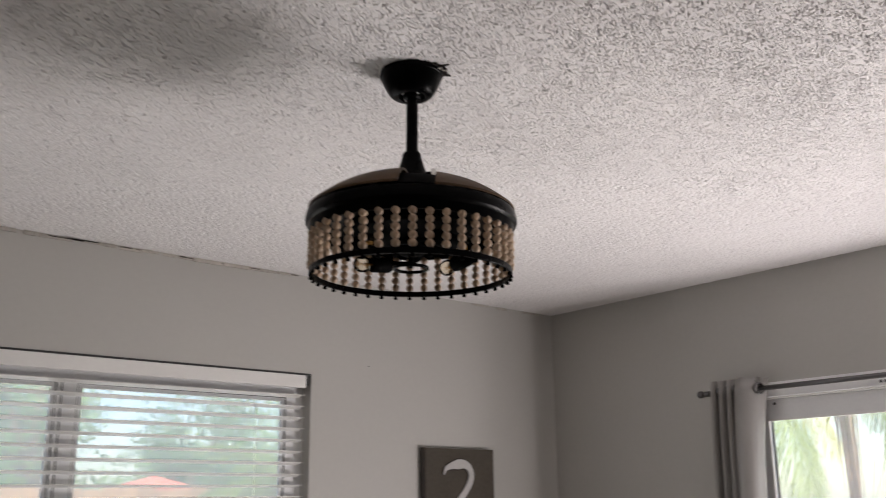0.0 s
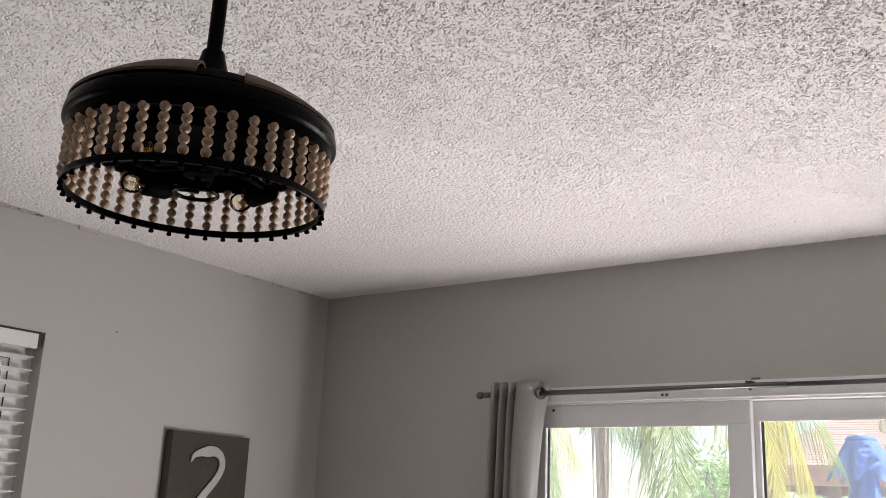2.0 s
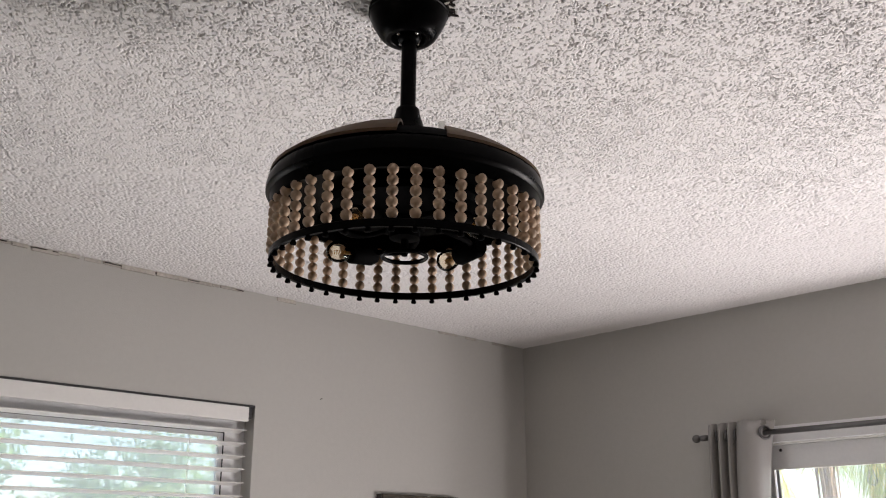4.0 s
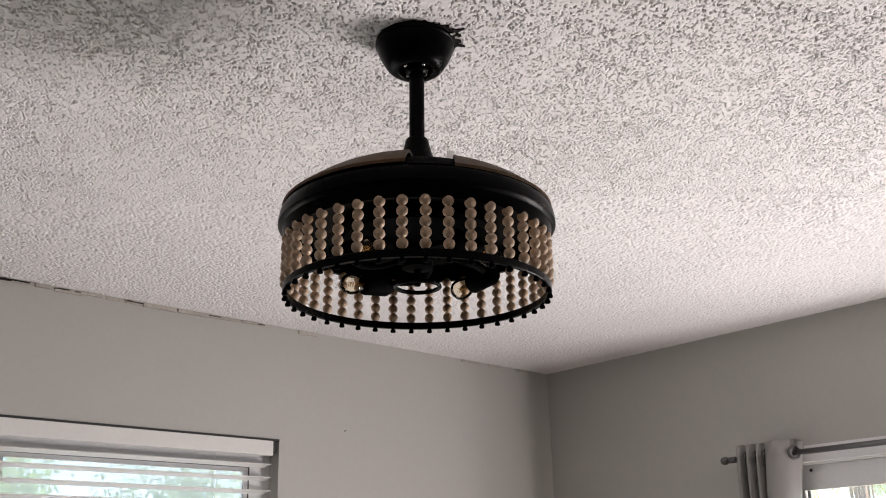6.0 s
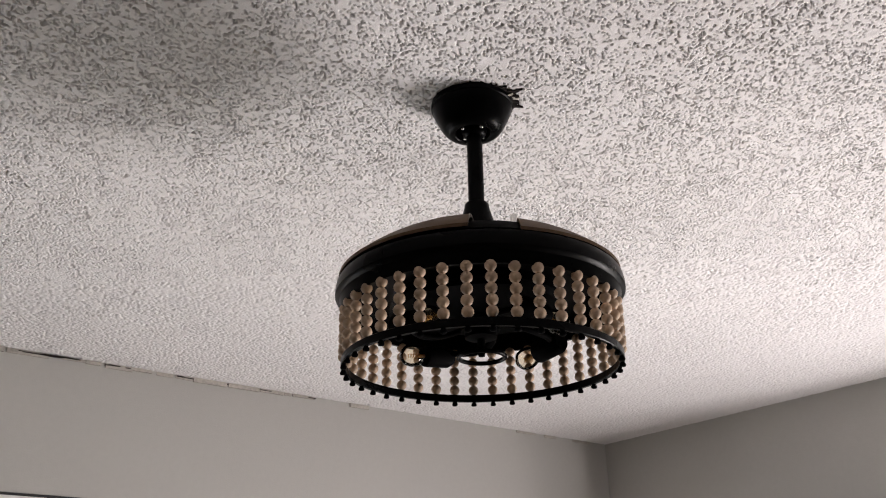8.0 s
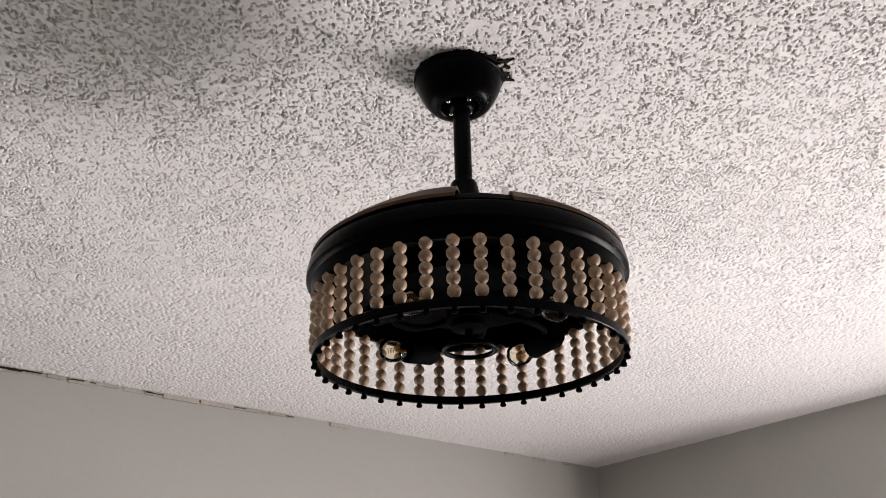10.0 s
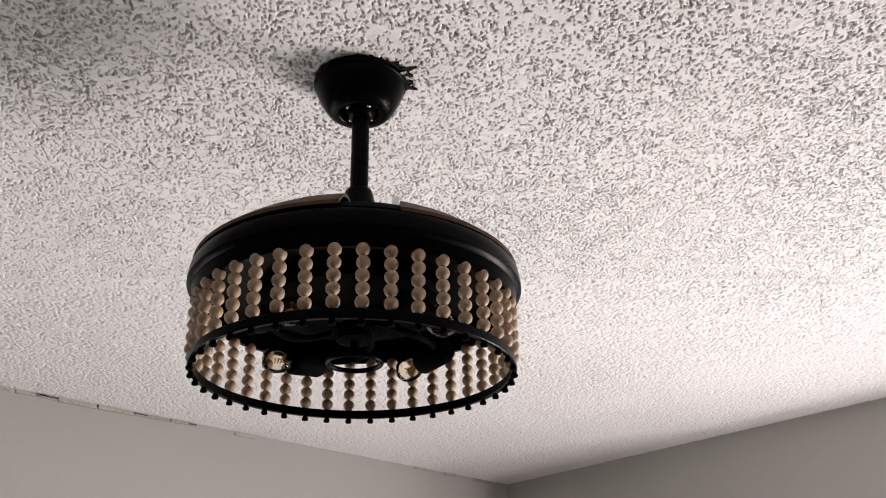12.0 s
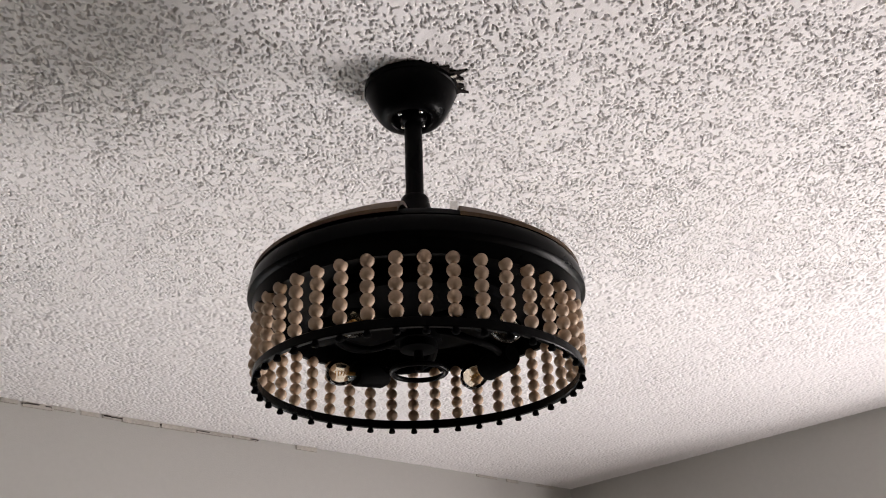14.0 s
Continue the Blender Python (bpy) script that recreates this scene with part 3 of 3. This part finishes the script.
for name, y0, y1, x, ztop, zr, st in (("sliding_panel", -0.165, 0.655, WX + 0.020, 1.9262, 1.850, 0.078), ("fixed_panel", -1.24, -0.120, WX + 0.056, 1.9262, 1.866, 0.07)):
    p = bmesh.new()
    box(x, y0, zr, x + 0.033, y1, ztop, 0.002, p)
    box(x, y0, 0.032, x + 0.033, y1, 0.13, bm=p)
    box(x, y0, 0.13, x + 0.033, y0 + (st if name == "sliding_panel" else 0.05), zr, bm=p)
    box(x, y1 - (0.045 if name == "sliding_panel" else 0.058), 0.13, x + 0.033, y1, zr, bm=p)
    panel = part(name, p, M_WHITE, door, "white vinyl door panel")
    g0, g1 = y0 + (st if name == "sliding_panel" else 0.05), y1 - (0.045 if name == "sliding_panel" else 0.058)
    bead_b = box(x - 0.003, g0, zr - 0.006, x + 0.006, g1, zr - 0.0002)
    box(x - 0.003, g1 - 0.006, 0.13, x + 0.006, g1 - 0.0002, zr - 0.006, bm=bead_b)
    part("glazing_bead", bead_b, M_BLIND, panel)
    bead_g = box(x + 0.010, g1 - 0.016, 0.13, x + 0.016, g1 - 0.007, zr - 0.006)
    part("seal", bead_g, M_STEEL, panel, "grey rubber seal")
    q = part("pane", box(x + 0.015, g0, 0.13, x + 0.019, g1, zr), M_GLASS, panel)
    q.visible_shadow = False
part("peep_hole", lathe([(0.0, 0.0), (0.0055, 0.0), (0.0055, 0.002), (0.0, 0.002)], 16), M_DARKGAP, door, "small dark screw hole", False, pose(WX + 0.0180, 0.572, 1.909, 0, -90, 0))
for y in (0.128, 0.112):
    part("screw_cap", lathe([(0.0, 0.0), (0.006, 0.0), (0.005, 0.0025), (0.0, 0.003)], 14), M_STEEL, door, "", True, pose(WX - 0.0125, y, 1.950, 0, -90, 0))

# ---- curtain and rod ----
RX, RZ = WX - 0.070, 1.963
rod = thing("curtain_rod", (RX, 0, RZ), "brushed nickel telescopic curtain rod with ball ends", "curtain rod")
part("thick_tube", tube([(0, 0.835, 0), (0, -0.315, 0)], 0.0095, 16), M_STEEL, rod, "", True)
part("thin_tube", tube([(0, -0.31, 0), (0, -1.62, 0)], 0.0078, 16), M_STEEL, rod, "", True)
fin = lathe([(0.0, 0.030), (0.008, 0.028), (0.0135, 0.021), (0.0150, 0.014), (0.0135, 0.006), (0.0095, 0.001), (0.0085, -0.004), (0.0110, -0.007), (0.0110, -0.030), (0.0095, -0.031)], 24)
fin = mesh_from("finial", fin, True)
part("finial", fin, M_STEEL, rod, "round nickel end knob", True, pose(0, 0.832, 0, -90, 0, 0))
part("finial", fin, M_STEEL, rod, "round nickel end knob", True, pose(0, -1.62, 0, 90, 0, 0))
for y in (-0.196, -1.45, 0.64):
    b = tube([(0.069, 0, 0.012), (0.03, 0, 0.010), (0.0, 0, -0.012)], 0.005, 8)
    box(0.062, -0.014, -0.03, 0.0695, 0.014, 0.035, 0.002, b)
    box(-0.012, -0.012, 0.0095, 0.012, 0.012, 0.015, 0.001, b)
    part("bracket", b, M_STEEL, rod, "nickel wall bracket", False, pose(0, y, 0))


def curtain():
    """Hanging cloth: four tight pleats and one broad front fold, gathered on the rod."""
    prof = [(0.782, 0.030), (0.787, 0.000), (0.780, -0.026), (0.769, -0.032), (0.760, -0.012), (0.756, 0.016), (0.751, 0.022), (0.747, 0.004), (0.744, -0.022), (0.733, -0.034), (0.722, -0.014), (0.718, 0.014), (0.713, 0.020), (0.709, 0.002), (0.706, -0.022), (0.696, -0.034), (0.686, -0.016), (0.682, 0.012), (0.676, 0.017), (0.671, 0.000), (0.667, -0.022), (0.660, -0.034), (0.642, -0.041), (0.622, -0.042), (0.603, -0.036), (0.586, -0.024), (0.573, -0.008), (0.564, 0.010), (0.557, 0.028), (0.558, 0.042)]
    fine = []
    for i in range(len(prof) - 1):
        p0, p1, p2, p3 = (Vector(prof[max(0, min(len(prof) - 1, i + d))]) for d in (-1, 0, 1, 2))
        for s in range(4):
            u = s / 4
            fine.append(0.5 * (2 * p1 + (p2 - p0) * u + (2 * p0 - 5 * p1 + 4 * p2 - p3) * u * u + (3 * p1 - p0 - 3 * p2 + p3) * u ** 3))
    fine.append(Vector(prof[-1]))
    bm = bmesh.new()
    cols = []
    nz = 44
    for k in range(nz + 1):
        d = k / nz
        z = 2.006 - d * 1.98
        row = []
        for i, p in enumerate(fine):
            spread = 1 + 0.16 * d
            yy = 0.672 + (p.x - 0.672) * spread + 0.010 * d * math.sin(3 * d + 0.35 * i) - 0.006 * math.sin(9 * d) * d + (0.016 + 0.062 * max(0.0, i / len(fine) - 0.55) / 0.45) * (1 - math.exp(-7 * d))
            xx = RX + p.y * (1 - 0.10 * d) + 0.006 * d * math.sin(5 * d + 0.22 * i)
            row.append(bm.verts.new((min(xx, WX - 0.006), yy, z + (0.003 * math.sin(i * 0.5) if k == 0 else 0))))
        cols.append(row)
    for a, b in zip(cols, cols[1:]):
        for i in range(len(a) - 1):
            bm.faces.new((a[i], a[i + 1], b[i + 1], b[i]))
    root = thing("curtain", (0, 0, 0), "grey satin grommet curtain drawn to the side of the sliding door", "curtain")
    c = part("cloth", bm, M_CURTAIN, root, "", True)
    mod = c.modifiers.new("thickness", "SOLIDIFY")
    mod.thickness = 0.0018
    for y, x, turn in ((0.574, -0.008, 58), (0.684, 0.000, 98), (0.720, 0.000, 98), (0.758, 0.002, 98)):
        g = tube(arc(0.0205, 0, 2 * math.pi * 31 / 32, 31, 0), 0.0045, 8, loop=True)
        face = Vector((-math.cos(radians(turn)), -math.sin(radians(turn)), 0)).to_track_quat("Z", "Y").to_matrix().to_4x4()
        part("grommet", g, M_STEEL, root, "nickel eyelet", True, Matrix.Translation((RX + x, y, RZ)) @ face)


curtain()

# ---- picture ----
pic = thing("picture", (0, WY, 0), "dark bronze glossy wall panel with a curved silver motif", "picture")
part("panel", box(1.397, -0.028, 1.215, 1.792, -0.001, 1.776, 0.003), M_PIC, pic)
part("side_strip", box(1.3925, -0.0295, 1.214, 1.4045, -0.0005, 1.777, 0.002), M_PICEDGE, pic, "glossy dark edge strip")
hook = [(1.500, 1.666), (1.513, 1.690), (1.545, 1.703), (1.580, 1.709), (1.612, 1.711), (1.640, 1.698), (1.654, 1.672), (1.650, 1.640), (1.622, 1.598), (1.580, 1.552), (1.548, 1.505), (1.540, 1.455), (1.565, 1.410), (1.610, 1.385)]
wide = [0.001, 0.009, 0.014, 0.021, 0.018, 0.015, 0.014, 0.014, 0.014, 0.015, 0.018, 0.024, 0.034, 0.040]
dense, wd = [], []
for i in range(len(hook) - 1):
    q = [Vector(hook[max(0, min(len(hook) - 1, i + d))]) for d in (-1, 0, 1, 2)]
    for s in range(5):
        u = s / 5
        dense.append(tuple(0.5 * (2 * q[1] + (q[2] - q[0]) * u + (2 * q[0] - 5 * q[1] + 4 * q[2] - q[3]) * u * u + (3 * q[1] - q[0] - 3 * q[2] + q[3]) * u ** 3)))
        wd.append(wide[i] + (wide[i + 1] - wide[i]) * u)
hook, wide = dense, wd


def ribbon(grow, y0, y1):
    bm, prev = bmesh.new(), None
    for i, (x, z) in enumerate(hook):
        a, b = Vector(hook[max(i - 1, 0)]), Vector(hook[min(i + 1, len(hook) - 1)])
        d = (b - a).normalized()
        n = Vector((-d.y, d.x)) * (wide[i] + grow)
        row = [bm.verts.new((x + n.x, y0, z + n.y)), bm.verts.new((x + n.x, y1, z + n.y)), bm.verts.new((x - n.x, y1, z - n.y)), bm.verts.new((x - n.x, y0, z - n.y))]
        if prev:
            for k in range(4):
                bm.faces.new((prev[k], prev[(k + 1) % 4], row[(k + 1) % 4], row[k]))
        else:
            bm.faces.new(row)
        prev = row
    bm.faces.new(prev)
    return bm


# a wider black ribbon behind the motif paints the shadow gap round it
part("motif_shade", ribbon(0.0045, -0.0279, -0.0300), M_PICEDGE, pic, "dark rim standing in for the shade round the curved shape")
bm = ribbon(0.0, -0.0301, -0.0345)
part("motif", bm, M_SILVER, pic, "plain curved silver shape")

tagged(part("nail", tube([(1.125, WY + 0.001, 2.096), (1.125, WY - 0.008, 2.097)], 0.0018, 8), M_DARKGAP), "small dark nail in the grey wall", "nail")

# ---- outdoors ----
ground = setting("ground", box(-120, -120, -0.35, 120, 120, -0.15), M_GROUND, "pale paving and lawn outside the house", "ground")


def leaf_cloud(centres, count, size, seed):
    """Many small pointed leaves round the given (x, y, z, radius) clumps."""
    rng = np.random.default_rng(seed)
    c = np.array(centres)[rng.integers(0, len(centres), count)]
    d = rng.standard_normal((count, 3))
    d /= np.linalg.norm(d, axis=1)[:, None]
    p = c[:, :3] + d * (c[:, 3:] * rng.random((count, 1)) ** 0.45)
    u = rng.standard_normal((count, 3))
    u /= np.linalg.norm(u, axis=1)[:, None]
    w = np.cross(u, rng.standard_normal((count, 3)))
    w /= np.linalg.norm(w, axis=1)[:, None]
    s = size * rng.uniform(0.6, 1.4, (count, 1))
    verts = np.stack([p - u * s, p + w * s * 0.42, p + u * s, p - w * s * 0.42], 1).reshape(-1, 3)
    me = bpy.data.meshes.new("leaves")
    me.from_pydata(verts.tolist(), [], np.arange(count * 4).reshape(-1, 4).tolist())
    return me


def tree(x, y, base, height, spread, mat, seed, count=5200, label="leafy green garden tree"):
    rng = random.Random(seed)
    t = thing("tree", (x, y, base), label, "tree", "garden trees")
    pts = [(0, 0, 0), (0.05, 0.02, height * 0.25), (0.0, 0.06, height * 0.5), (0.06, 0.0, height * 0.8)]
    bm = tube(pts, [0.14, 0.11, 0.08, 0.03], 8)
    clumps = []
    for k in range(11):
        a, r, z = rng.uniform(0, 6.28), spread * rng.uniform(0.2, 0.8), height * rng.uniform(0.35, 1.0)
        tube([(0.02, 0.03, z * 0.55), (r * 0.5 * math.cos(a), r * 0.5 * math.sin(a), z * 0.8), (r * math.cos(a), r * math.sin(a), z)], [0.05, 0.03, 0.012], 6, bm)
        clumps.append((r * math.cos(a), r * math.sin(a), z, spread * rng.uniform(0.28, 0.5)))
    part("trunk", bm, M_TRUNK, t, "", True)
    part("crown", leaf_cloud(clumps, count, 0.055, seed), mat, t)


def frond_mesh(length, droop, seed, leaflets, width):
    rng = random.Random(seed)
    spine = []
    for i in range(15):
        u = i / 14
        spine.append(Vector((length * (u - 0.22 * u * u * droop), 0, length * (0.34 * u - (0.42 + 0.42 * droop) * u ** 2.1))))
    bm = tube(spine, [0.016 * (1 - 0.85 * i / 14) for i in range(15)], 5)
    for i in range(leaflets):
        u = 0.10 + 0.88 * i / leaflets
        f = u * 14
        k = min(int(f), 13)
        p = spine[k].lerp(spine[k + 1], f - k)
        d = (spine[k + 1] - spine[k]).normalized()
        ll = length * 0.36 * (math.sin(math.pi * (0.12 + 0.84 * u)) ** 0.7) * rng.uniform(0.85, 1.1)
        for side in (-1, 1):
            out = (d * rng.uniform(0.55, 1.0) + Vector((0, side * rng.uniform(0.30, 0.85), rng.uniform(-0.15, 0.15)))).normalized()
            mid = p + out * ll * 0.40 + Vector((0, 0, -ll * rng.uniform(0.04, 0.16)))
            tip = p + out * ll * rng.uniform(0.5, 0.75) + Vector((0, 0, -ll * rng.uniform(0.5, 0.95)))
            w = d * width
            a0, a1, b0, b1, c = bm.verts.new(p - w * 0.6), bm.verts.new(p + w * 0.6), bm.verts.new(mid - w), bm.verts.new(mid + w), bm.verts.new(tip)
            bm.faces.new((a0, a1, b1, b0)), bm.faces.new((b0, b1, c))
    return mesh_from("frond", bm)


def palm(x, y, base, height, length, mats, count, seed, skirt=0, label="palm tree with drooping yellow-green fronds", trunk=0.085, leaflets=112, width=0.0065, lift=(-30, 28)):
    rng = random.Random(seed)
    t = thing("palm_tree", (x, y, base), label, "palm tree", "garden palms")
    n = 22
    prof = [(trunk * (1.25 - 0.3 * i / n) * (1.0 + 0.07 * (i % 2)), height * i / n) for i in range(n + 1)] + [(0.0, height + 0.05)]
    part("trunk", lathe(prof, 14), M_TRUNK, t, "rough ringed brown trunk")
    meshes = [frond_mesh(length, d, seed + 10 + k, leaflets, width) for k, d in enumerate((0.4, 0.75, 1.1, 1.45))]
    for k in range(count):
        a = 360 * k / count * 1.618 * 2 + rng.uniform(-10, 10)
        part("frond", meshes[k % 4].copy(), rng.choice(mats), t, "", False, pose(0, 0, height - 0.02, 0, rng.uniform(*lift), a))
    if skirt:
        for k in range(skirt):
            a = rng.uniform(0, 6.28)
            r0, r1 = trunk * 0.9, trunk * rng.uniform(1.0, 2.1)
            z0, z1 = height - rng.uniform(0.0, 0.5), height - rng.uniform(0.7, 1.7)
            pts = [(r0 * math.cos(a), r0 * math.sin(a), z0), (r1 * math.cos(a + 0.2), r1 * math.sin(a + 0.2), (z0 + z1) / 2), (r1 * 0.9 * math.cos(a + 0.5), r1 * 0.9 * math.sin(a + 0.5), z1)]
            part("dead_frond", tube(pts, [0.009, 0.007, 0.002], 5), M_DEAD, t, "hanging dry brown leaf stalk")


# palms by the patio
palm(4.55, 1.48, -0.15, 3.00, 1.9, [M_PALM, M_PALMY], 12, 3, skirt=20, label="palm tree with dry hanging stalks round its trunk", trunk=0.030, width=0.008)
palm(5.9, 1.03, -0.15, 3.20, 1.45, [M_PALMY, M_PALMY, M_PALM], 18, 8, trunk=0.06, width=0.011)
palm(9.3, -0.6, -0.15, 3.4, 1.6, [M_PALMY, M_PALMY, M_PALM], 15, 14)
palm(9.5, 5.6, -0.15, 3.2, 2.6, [M_PALM, M_PALMY], 17, 21)
# trees and hedge beyond
for k, (x, y, h) in enumerate(((20.5, 6.9, 2.9), (21.0, 4.0, 3.2), (20.0, -1.0, 6.2))):
    tree(x, y, -0.15, h, 2.0 if h < 4 else 3.2, M_LEAFB, 90 + k, 4200)
for k, (x, y, h, s, m) in enumerate(((13.5, 3.7, 2.7, 1.4, M_LEAFB), (13.5, 0.2, 3.4, 2.0, M_LEAFB), (15.5, -1.5, 3.6, 2.2, M_LEAF))):
    tree(x, y, -0.15, h, s, m, 40 + k, 2400)
for k, (x, y, h, s, m) in enumerate(((-0.9, 6.0, 3.6, 1.5, M_LEAF), (0.2, 9.4, 3.4, 1.8, M_LEAF), (1.4, 11.5, 3.6, 2.0, M_LEAFB), (5.6, 12.5, 2.5, 1.3, M_LEAF), (2.4, 14.5, 4.4, 2.2, M_LEAF), (2.7, 11.2, 4.0, 1.5, M_LEAFB), (7.2, 11.5, 3.8, 1.6, M_LEAFB), (7.6, 17.0, 3.6, 1.8, M_LEAF), (-1.0, 13.0, 5.2, 2.6, M_LEAF), (10.2, 17.5, 3.9, 2.2, M_LEAFB))):
    tree(x, y, -0.15, h, s, m, 60 + k, 5200)
palm(3.55, 6.4, -0.15, 1.70, 1.2, [M_PALM], 12, 31, lift=(-62, -18), label="small palm tree with arching green fronds", leaflets=34, width=0.014)


def gazebo(x, y, half, eave, apex):
    g = thing("gazebo", (x, y, -0.15), "timber gazebo with a pale brown shingle hip roof", "gazebo")
    e, a = eave + 0.15, apex + 0.15
    bm = bmesh.new()
    b = [bm.verts.new((sx * half, sy * half, e)) for sx, sy in ((-1, -1), (1, -1), (1, 1), (-1, 1))]
    b2 = [bm.verts.new((sx * half, sy * half, e - 0.05)) for sx, sy in ((-1, -1), (1, -1), (1, 1), (-1, 1))]
    top = bm.verts.new((0, 0, a))
    for k in range(4):
        j = (k + 1) % 4
        bm.faces.new((b[k], b[j], top)), bm.faces.new((b[k], b2[k], b2[j], b[j]))
    bm.faces.new(b2[::-1])
    roof = part("roof", bm, M_ROOF, g, "pale brown shingle roof")
    n = 38
    for side in range(4):
        for k in range(n):
            u0, u1 = k / n, (k + 1) / n
            h0, h1 = half * (1 - u0), half * (1 - u1)
            z0, z1 = e + (a - e) * u0 + 0.007, e + (a - e) * u1 + 0.004
            s = bmesh.new()
            vs = [s.verts.new(v) for v in ((-h0, -h0 - 0.006, z0), (h0, -h0 - 0.006, z0), (h1, -h1, z1), (-h1, -h1, z1), (-h0, -h0 - 0.006, z0 - 0.004), (h0, -h0 - 0.006, z0 - 0.004))]
            s.faces.new(vs[:4]), s.faces.new((vs[0], vs[4], vs[5], vs[1]))
            part("shingle_course", s, M_ROOF, roof, "", False, pose(0, 0, 0, 0, 0, 90 * side))
    f = half - 0.25
    for sx, sy in ((-1, -1), (1, -1), (1, 1), (-1, 1)):
        part("post", box(sx * f - 0.08, sy * f - 0.08, 0, sx * f + 0.08, sy * f + 0.08, e - 0.05, 0.01), M_BROWN, g, "brown timber post")
    for k in range(4):
        part("fascia", box(-half, -half - 0.03, e - 0.21, half, -half + 0.03, e - 0.02, 0.005), M_BROWN, g, "reddish brown beam", False, pose(0, 0, 0, 0, 0, 90 * k))


gazebo(11.3, 0.55, 1.75, 2.12, 3.25)


def umbrella(x, y, top):
    u = thing("patio_umbrella", (x, y, -0.15), "closed blue canvas patio umbrella", "umbrella")
    h = top + 0.15
    part("pole", tube([(0, 0, 0), (0, 0, h + 0.03)], 0.02, 10), M_WHITE, u, "", True)
    part("base", lathe([(0.0, 0.0), (0.25, 0.0), (0.25, 0.04), (0.05, 0.07), (0.03, 0.12), (0.0, 0.12)], 24), M_DARKGAP, u, "dark round foot")
    part("cap", lathe([(0.0, h + 0.022), (0.085, h + 0.014), (0.108, h - 0.010), (0.104, h - 0.024)], 24), M_BLUE, u, "", True)
    for name, z0, z1, r0, r1, cut in (("valance_tier", h - 0.015, h - 0.31, 0.095, 0.215, 0.09), ("canopy", h - 0.05, h - 1.35, 0.07, 0.155, 0.05)):
        bm = bmesh.new()
        rows = []
        for k in range(13):
            v = k / 12
            row = []
            for i in range(64):
                a = 2 * math.pi * i / 64
                wave = math.cos(8 * a)
                r = (r0 + (r1 - r0) * v ** 0.7) * (1 + 0.22 * v * wave)
                z = z0 + (z1 - z0) * v + cut * v * v * (0.5 - 0.5 * wave)
                row.append(bm.verts.new((r * math.cos(a), r * math.sin(a), z)))
            rows.append(row)
        for a, b in zip(rows, rows[1:]):
            for i in range(64):
                bm.faces.new((a[i], a[(i + 1) % 64], b[(i + 1) % 64], b[i]))
        part(name, bm, M_BLUE, u, "folded blue canvas", True)


umbrella(6.40, 0.35, 2.14)

# string of garden lights
s = thing("string_lights", (0, 0, 0), "string of clear globe lights over the patio", "string lights")
p0, p1, p2 = Vector((3.45, 1.45, 2.10)), Vector((3.70, 0.68, 1.80)), Vector((4.2, -0.8, 2.3))
pts = [p0.lerp(p1, k / 8).lerp(p1.lerp(p2, k / 8), k / 8) for k in range(9)]
part("cord", tube(pts, 0.004, 5), M_DARKGAP, s, "", True)
bulb_me = lathe([(0.0, 0.02), (0.012, 0.018), (0.012, 0.0), (0.020, -0.014), (0.024, -0.030), (0.018, -0.046), (0.0, -0.053)], 18)
bulb_me = mesh_from("globe", bulb_me, True)
for x, y, z in ((3.63, 0.845, 1.915), (3.76, 0.52, 1.745), (4.0, -0.25, 2.02)):
    part("globe", bulb_me, M_FROST, s, "clear globe bulb", True, pose(x, y, z))

# fence and shed behind the window side
fence = thing("fence", (0, 6.9, -0.15), "tan wooden board fence along the garden", "fence")
brd = mesh_from("board", box(-0.078, -0.01, 0.03, 0.078, 0.01, 1.86, 0.004))
for k in range(52):
    part("board", brd, M_FENCE, fence, "", False, pose(-2.2 + 0.165 * k, random.uniform(-0.004, 0.004), random.uniform(-0.02, 0.02)))
for z in (0.4, 1.5):
    part("rail", box(-2.3, 0.012, z, 6.4, 0.05, z + 0.09), M_FENCE, fence)
shed = thing("garden_shed", (3.63, 9.6, -0.15), "small pale shed with a salmon roof beyond the fence", "shed")
part("wall", box(-0.36, -0.36, 0, 0.36, 0.36, 1.9), M_STUCCO, shed)
part("roof", lathe([(0.60, 1.86), (0.60, 1.91), (0.0, 2.06)], 4), M_TERRA, shed, "salmon red roof", False, pose(0, 0, 0, 0, 0, 45))
